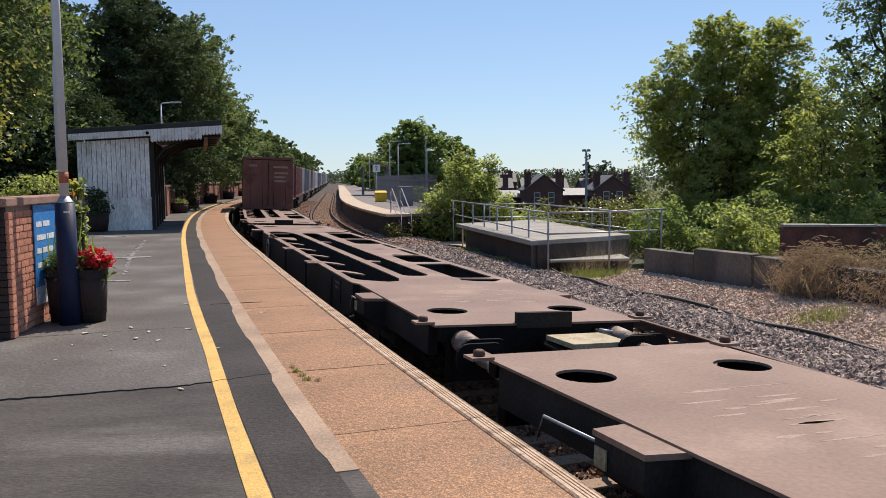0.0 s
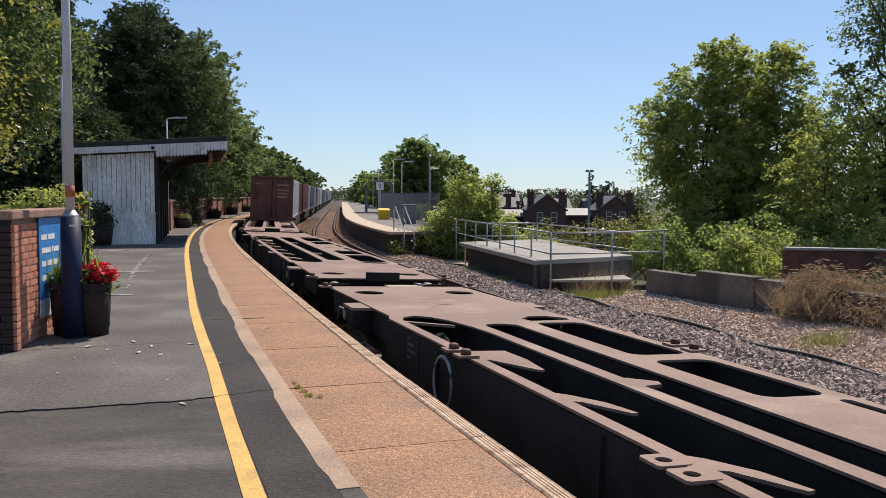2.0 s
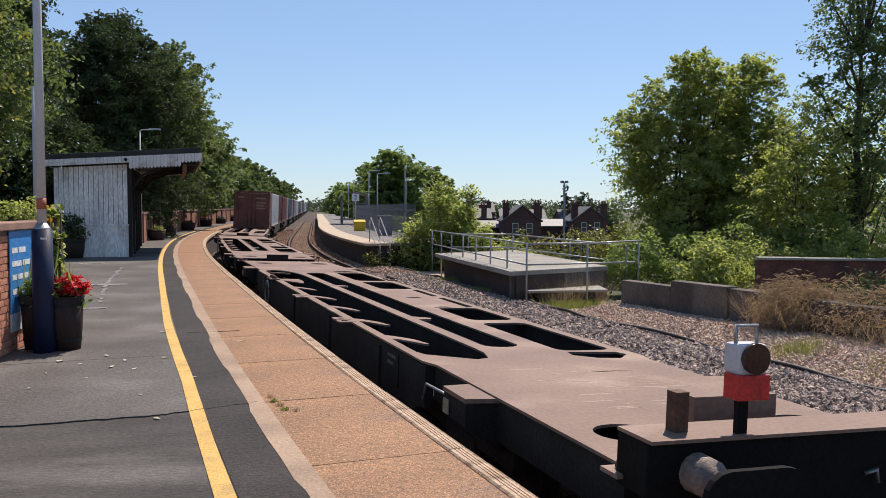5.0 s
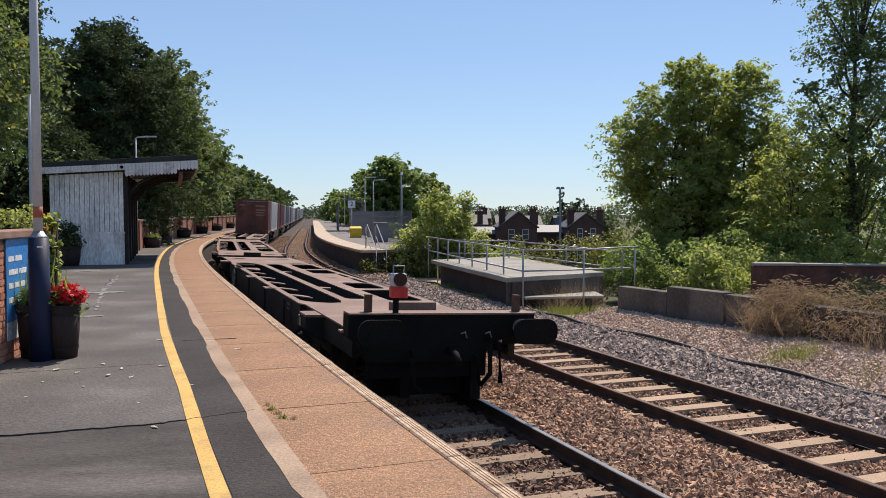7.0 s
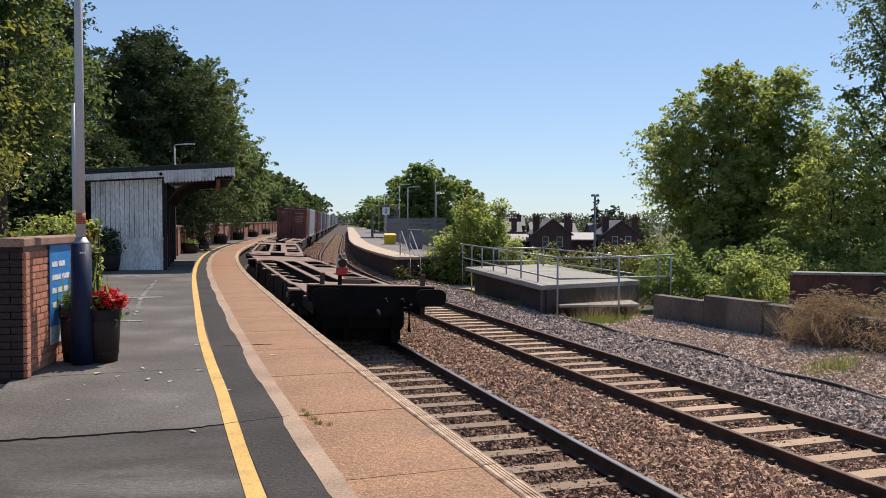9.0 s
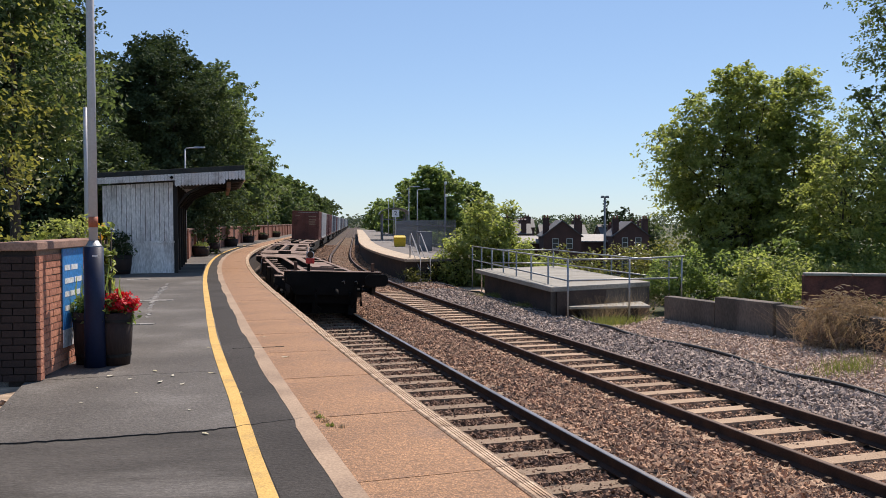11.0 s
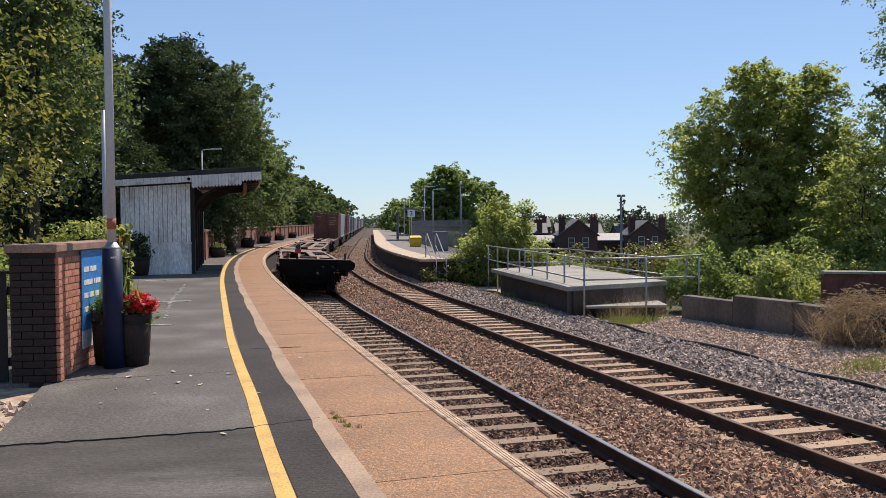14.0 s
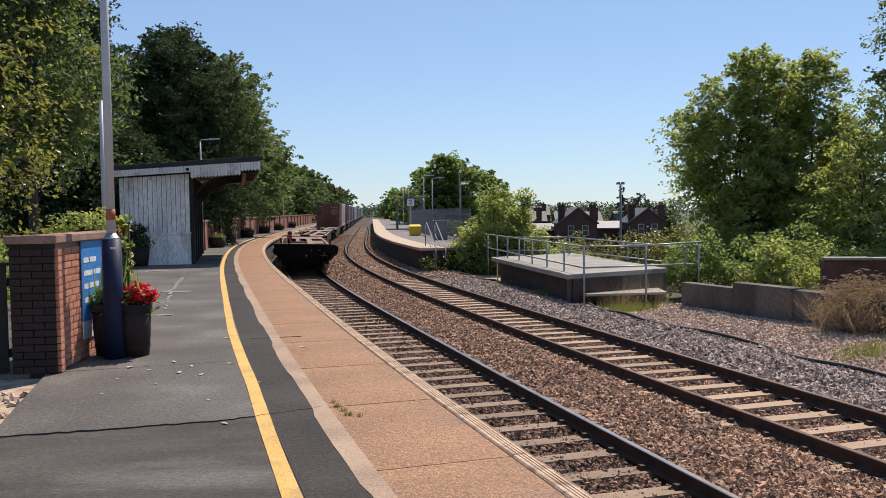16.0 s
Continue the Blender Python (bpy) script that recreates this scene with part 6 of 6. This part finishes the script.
def container(colour, length, label):
    """Corrugated steel shipping container with corner castings and end doors."""
    root = thing("shipping_container", label=label, category="container", group="freight train containers")
    m = CONTAINER_COLOURS[colour]
    w, h, L = 1.22, 2.59, length / 2
    def ribbed(a, b, n, fixed, axis):
        pts = []
        for i in range(n):
            t = a + (b - a) * i / n
            st = (b - a) / n
            pts += [(t, 0.0), (t + st * 0.35, 0.0), (t + st * 0.5, 0.036), (t + st * 0.85, 0.036)]
        pts.append((b, 0.0))
        ring = lambda z: [((fixed - math.copysign(d, fixed), t, z) if axis == "y" else (t, fixed - math.copysign(d, fixed), z)) for t, d in pts]
        return Shape().loft([ring(0.14), ring(h - 0.1)], closed=False)
    for x in (-w, w):
        part("side_panel", ribbed(-L + 0.1, L - 0.1, int(length * 3.4), x, "y"), m, root)
        for z, hh in ((0.08, 0.16), (h - 0.05, 0.1)):
            part("side_rail", Shape().box((x - math.copysign(0.03, x), 0, z), (0.06, length - 0.1, hh)), m, root)
        for y in (-L, L):
            part("corner_post", Shape().box((x - math.copysign(0.07, x), y - math.copysign(0.07, y), h / 2), (0.14, 0.14, h - 0.2)), m, root)
            for z in (0.06, h - 0.06):
                part("corner_casting", Shape().box((x - math.copysign(0.08, x), y - math.copysign(0.085, y), z), (0.165, 0.18, 0.122)), m, root, bevel=0.01)
    part("front_panel", ribbed(-w + 0.1, w - 0.1, 8, L - 0.02, "x"), m, root)
    part("roof", Shape().box((0, 0, h - 0.035), (2 * w - 0.06, length - 0.06, 0.03)), m, root)
    part("floor", Shape().box((0, 0, 0.12), (2 * w - 0.06, length - 0.06, 0.06)), FRAME, root)
    part("end_sill", Shape().box((0, -L + 0.05, 0.08), (2 * w - 0.1, 0.1, 0.16)), m, root)
    part("end_header", Shape().box((0, -L + 0.05, h - 0.06), (2 * w - 0.1, 0.1, 0.12)), m, root)
    for x in (-0.57, 0.57):
        door = part("door", Shape().box((x, -L + 0.05, h / 2), (1.11, 0.05, h - 0.3)), m, root, bevel=0.01)
        for k in (-0.3, 0.3):
            part("lock_rod", Shape().tube([(x + k, -L + 0.015, 0.14), (x + k, -L + 0.015, h - 0.12)], 0.017, 6), STEEL if colour != "rust_red" else m, door)
        for z in (0.7, 1.9):
            part("door_rib", Shape().box((x, -L + 0.02, z), (1.0, 0.02, 0.12)), m, door)
    return root


last = flat_wagon()
wagons = [last] + [copy_thing(last, Matrix()) for _ in range(15)]
for w in wagons:
    buffers(w, 1, 0.87, DECK - 0.17, (0.5, 0.28))
    if w is not last:
        buffers(w, -1, 0.87, DECK - 0.17, (0.5, 0.28))
buffers(last, -1, 1.0, DECK + 0.08, (0.6, 0.32))
tail_fittings(last)
red = container("rust_red", 6.06, "rust-red twenty-foot container with worn doors on a flat wagon")
for z, a, b in ((2.15, -0.95, -0.55), (2.1, 0.25, 0.95), (1.8, 0.3, 0.95), (1.6, 0.3, 0.85), (1.4, 0.3, 0.9)):
    part("lettering_bar", Shape().box(((a + b) / 2, -3.03 - 0.012, z), (b - a, 0.008, 0.1)), STRIP, red)
LOADS = [(red, 2, 7.0)]
BASES = {}
for k, (colour, length, wagon, y) in enumerate([
        ("white", 12.19, 3, -3.6), ("maroon", 6.06, 3, 6.2), ("maroon", 6.06, 4, -6.6), ("red", 6.06, 4, -0.2), ("grey", 6.06, 4, 6.2),
        ("blue", 12.19, 5, -3.6), ("grey", 6.06, 5, 6.2), ("red", 6.06, 6, -6.4), ("grey", 12.19, 6, 3.0), ("white", 12.19, 7, -3.6), ("grey", 6.06, 7, 6.2), ("blue", 12.19, 8, -3.6), ("red", 6.06, 8, 6.2),
        ("grey", 12.19, 9, -3.6), ("white", 6.06, 9, 6.2), ("maroon", 12.19, 10, -3.6), ("grey", 6.06, 10, 6.2), ("blue", 12.19, 11, -3.6), ("white", 6.06, 11, 6.2), ("grey", 12.19, 12, -3.6), ("red", 6.06, 12, 6.2),
        ("white", 12.19, 13, -3.6), ("grey", 6.06, 13, 6.2), ("grey", 12.19, 14, -3.6), ("maroon", 6.06, 14, 6.2), ("blue", 12.19, 15, -3.6), ("grey", 6.06, 15, 6.2)]):
    if (colour, length) in BASES:
        box = copy_thing(BASES[colour, length], Matrix())
    else:
        box = BASES[colour, length] = container(colour, length, f"{colour} {'forty' if length > 7 else 'twenty'}-foot corrugated container on a flat wagon")
    LOADS.append((box, wagon, y))


def front(t):
    """Where the last wagon's leading end stands along the line."""
    return 7.4 + 3.6 * t - 0.036 * t * t


def wagon_pose(k, t):
    c = front(t) - HALF + PITCH * k
    (x0, y0, _), (x1, y1, _) = line(c - 6.6, 0.14), line(c + 6.6, 0.14)
    return pose((x0 + x1) / 2, (y0 + y1) / 2, RAIL + DECK, 0, LEAN, math.degrees(math.atan2(-(x1 - x0), y1 - y0))) @ pose(0, 0, -DECK)


def motions():
    """The train rolls away along the curve, slowing a little; its wheels turn."""
    times = [0.5 * i for i in range(33)]
    for k, w in enumerate(wagons):
        walk(w, [(t, wagon_pose(k, t)) for t in times])
    for box, k, y in LOADS:
        walk(box, [(t, wagon_pose(k, t) @ pose(0, y, DECK + 0.01)) for t in times])
    fine = [0.1 * i for i in range(161)]
    for w in wagons[:2]:
        for wheel in w.children_recursive:
            if wheel.name.startswith("wheelset"):
                p = wheel.location.copy()
                walk(wheel, [(t, pose(p.x, p.y, p.z, -math.degrees((front(t) - front(0)) / 0.42), 0, 0)) for t in fine])


motions()
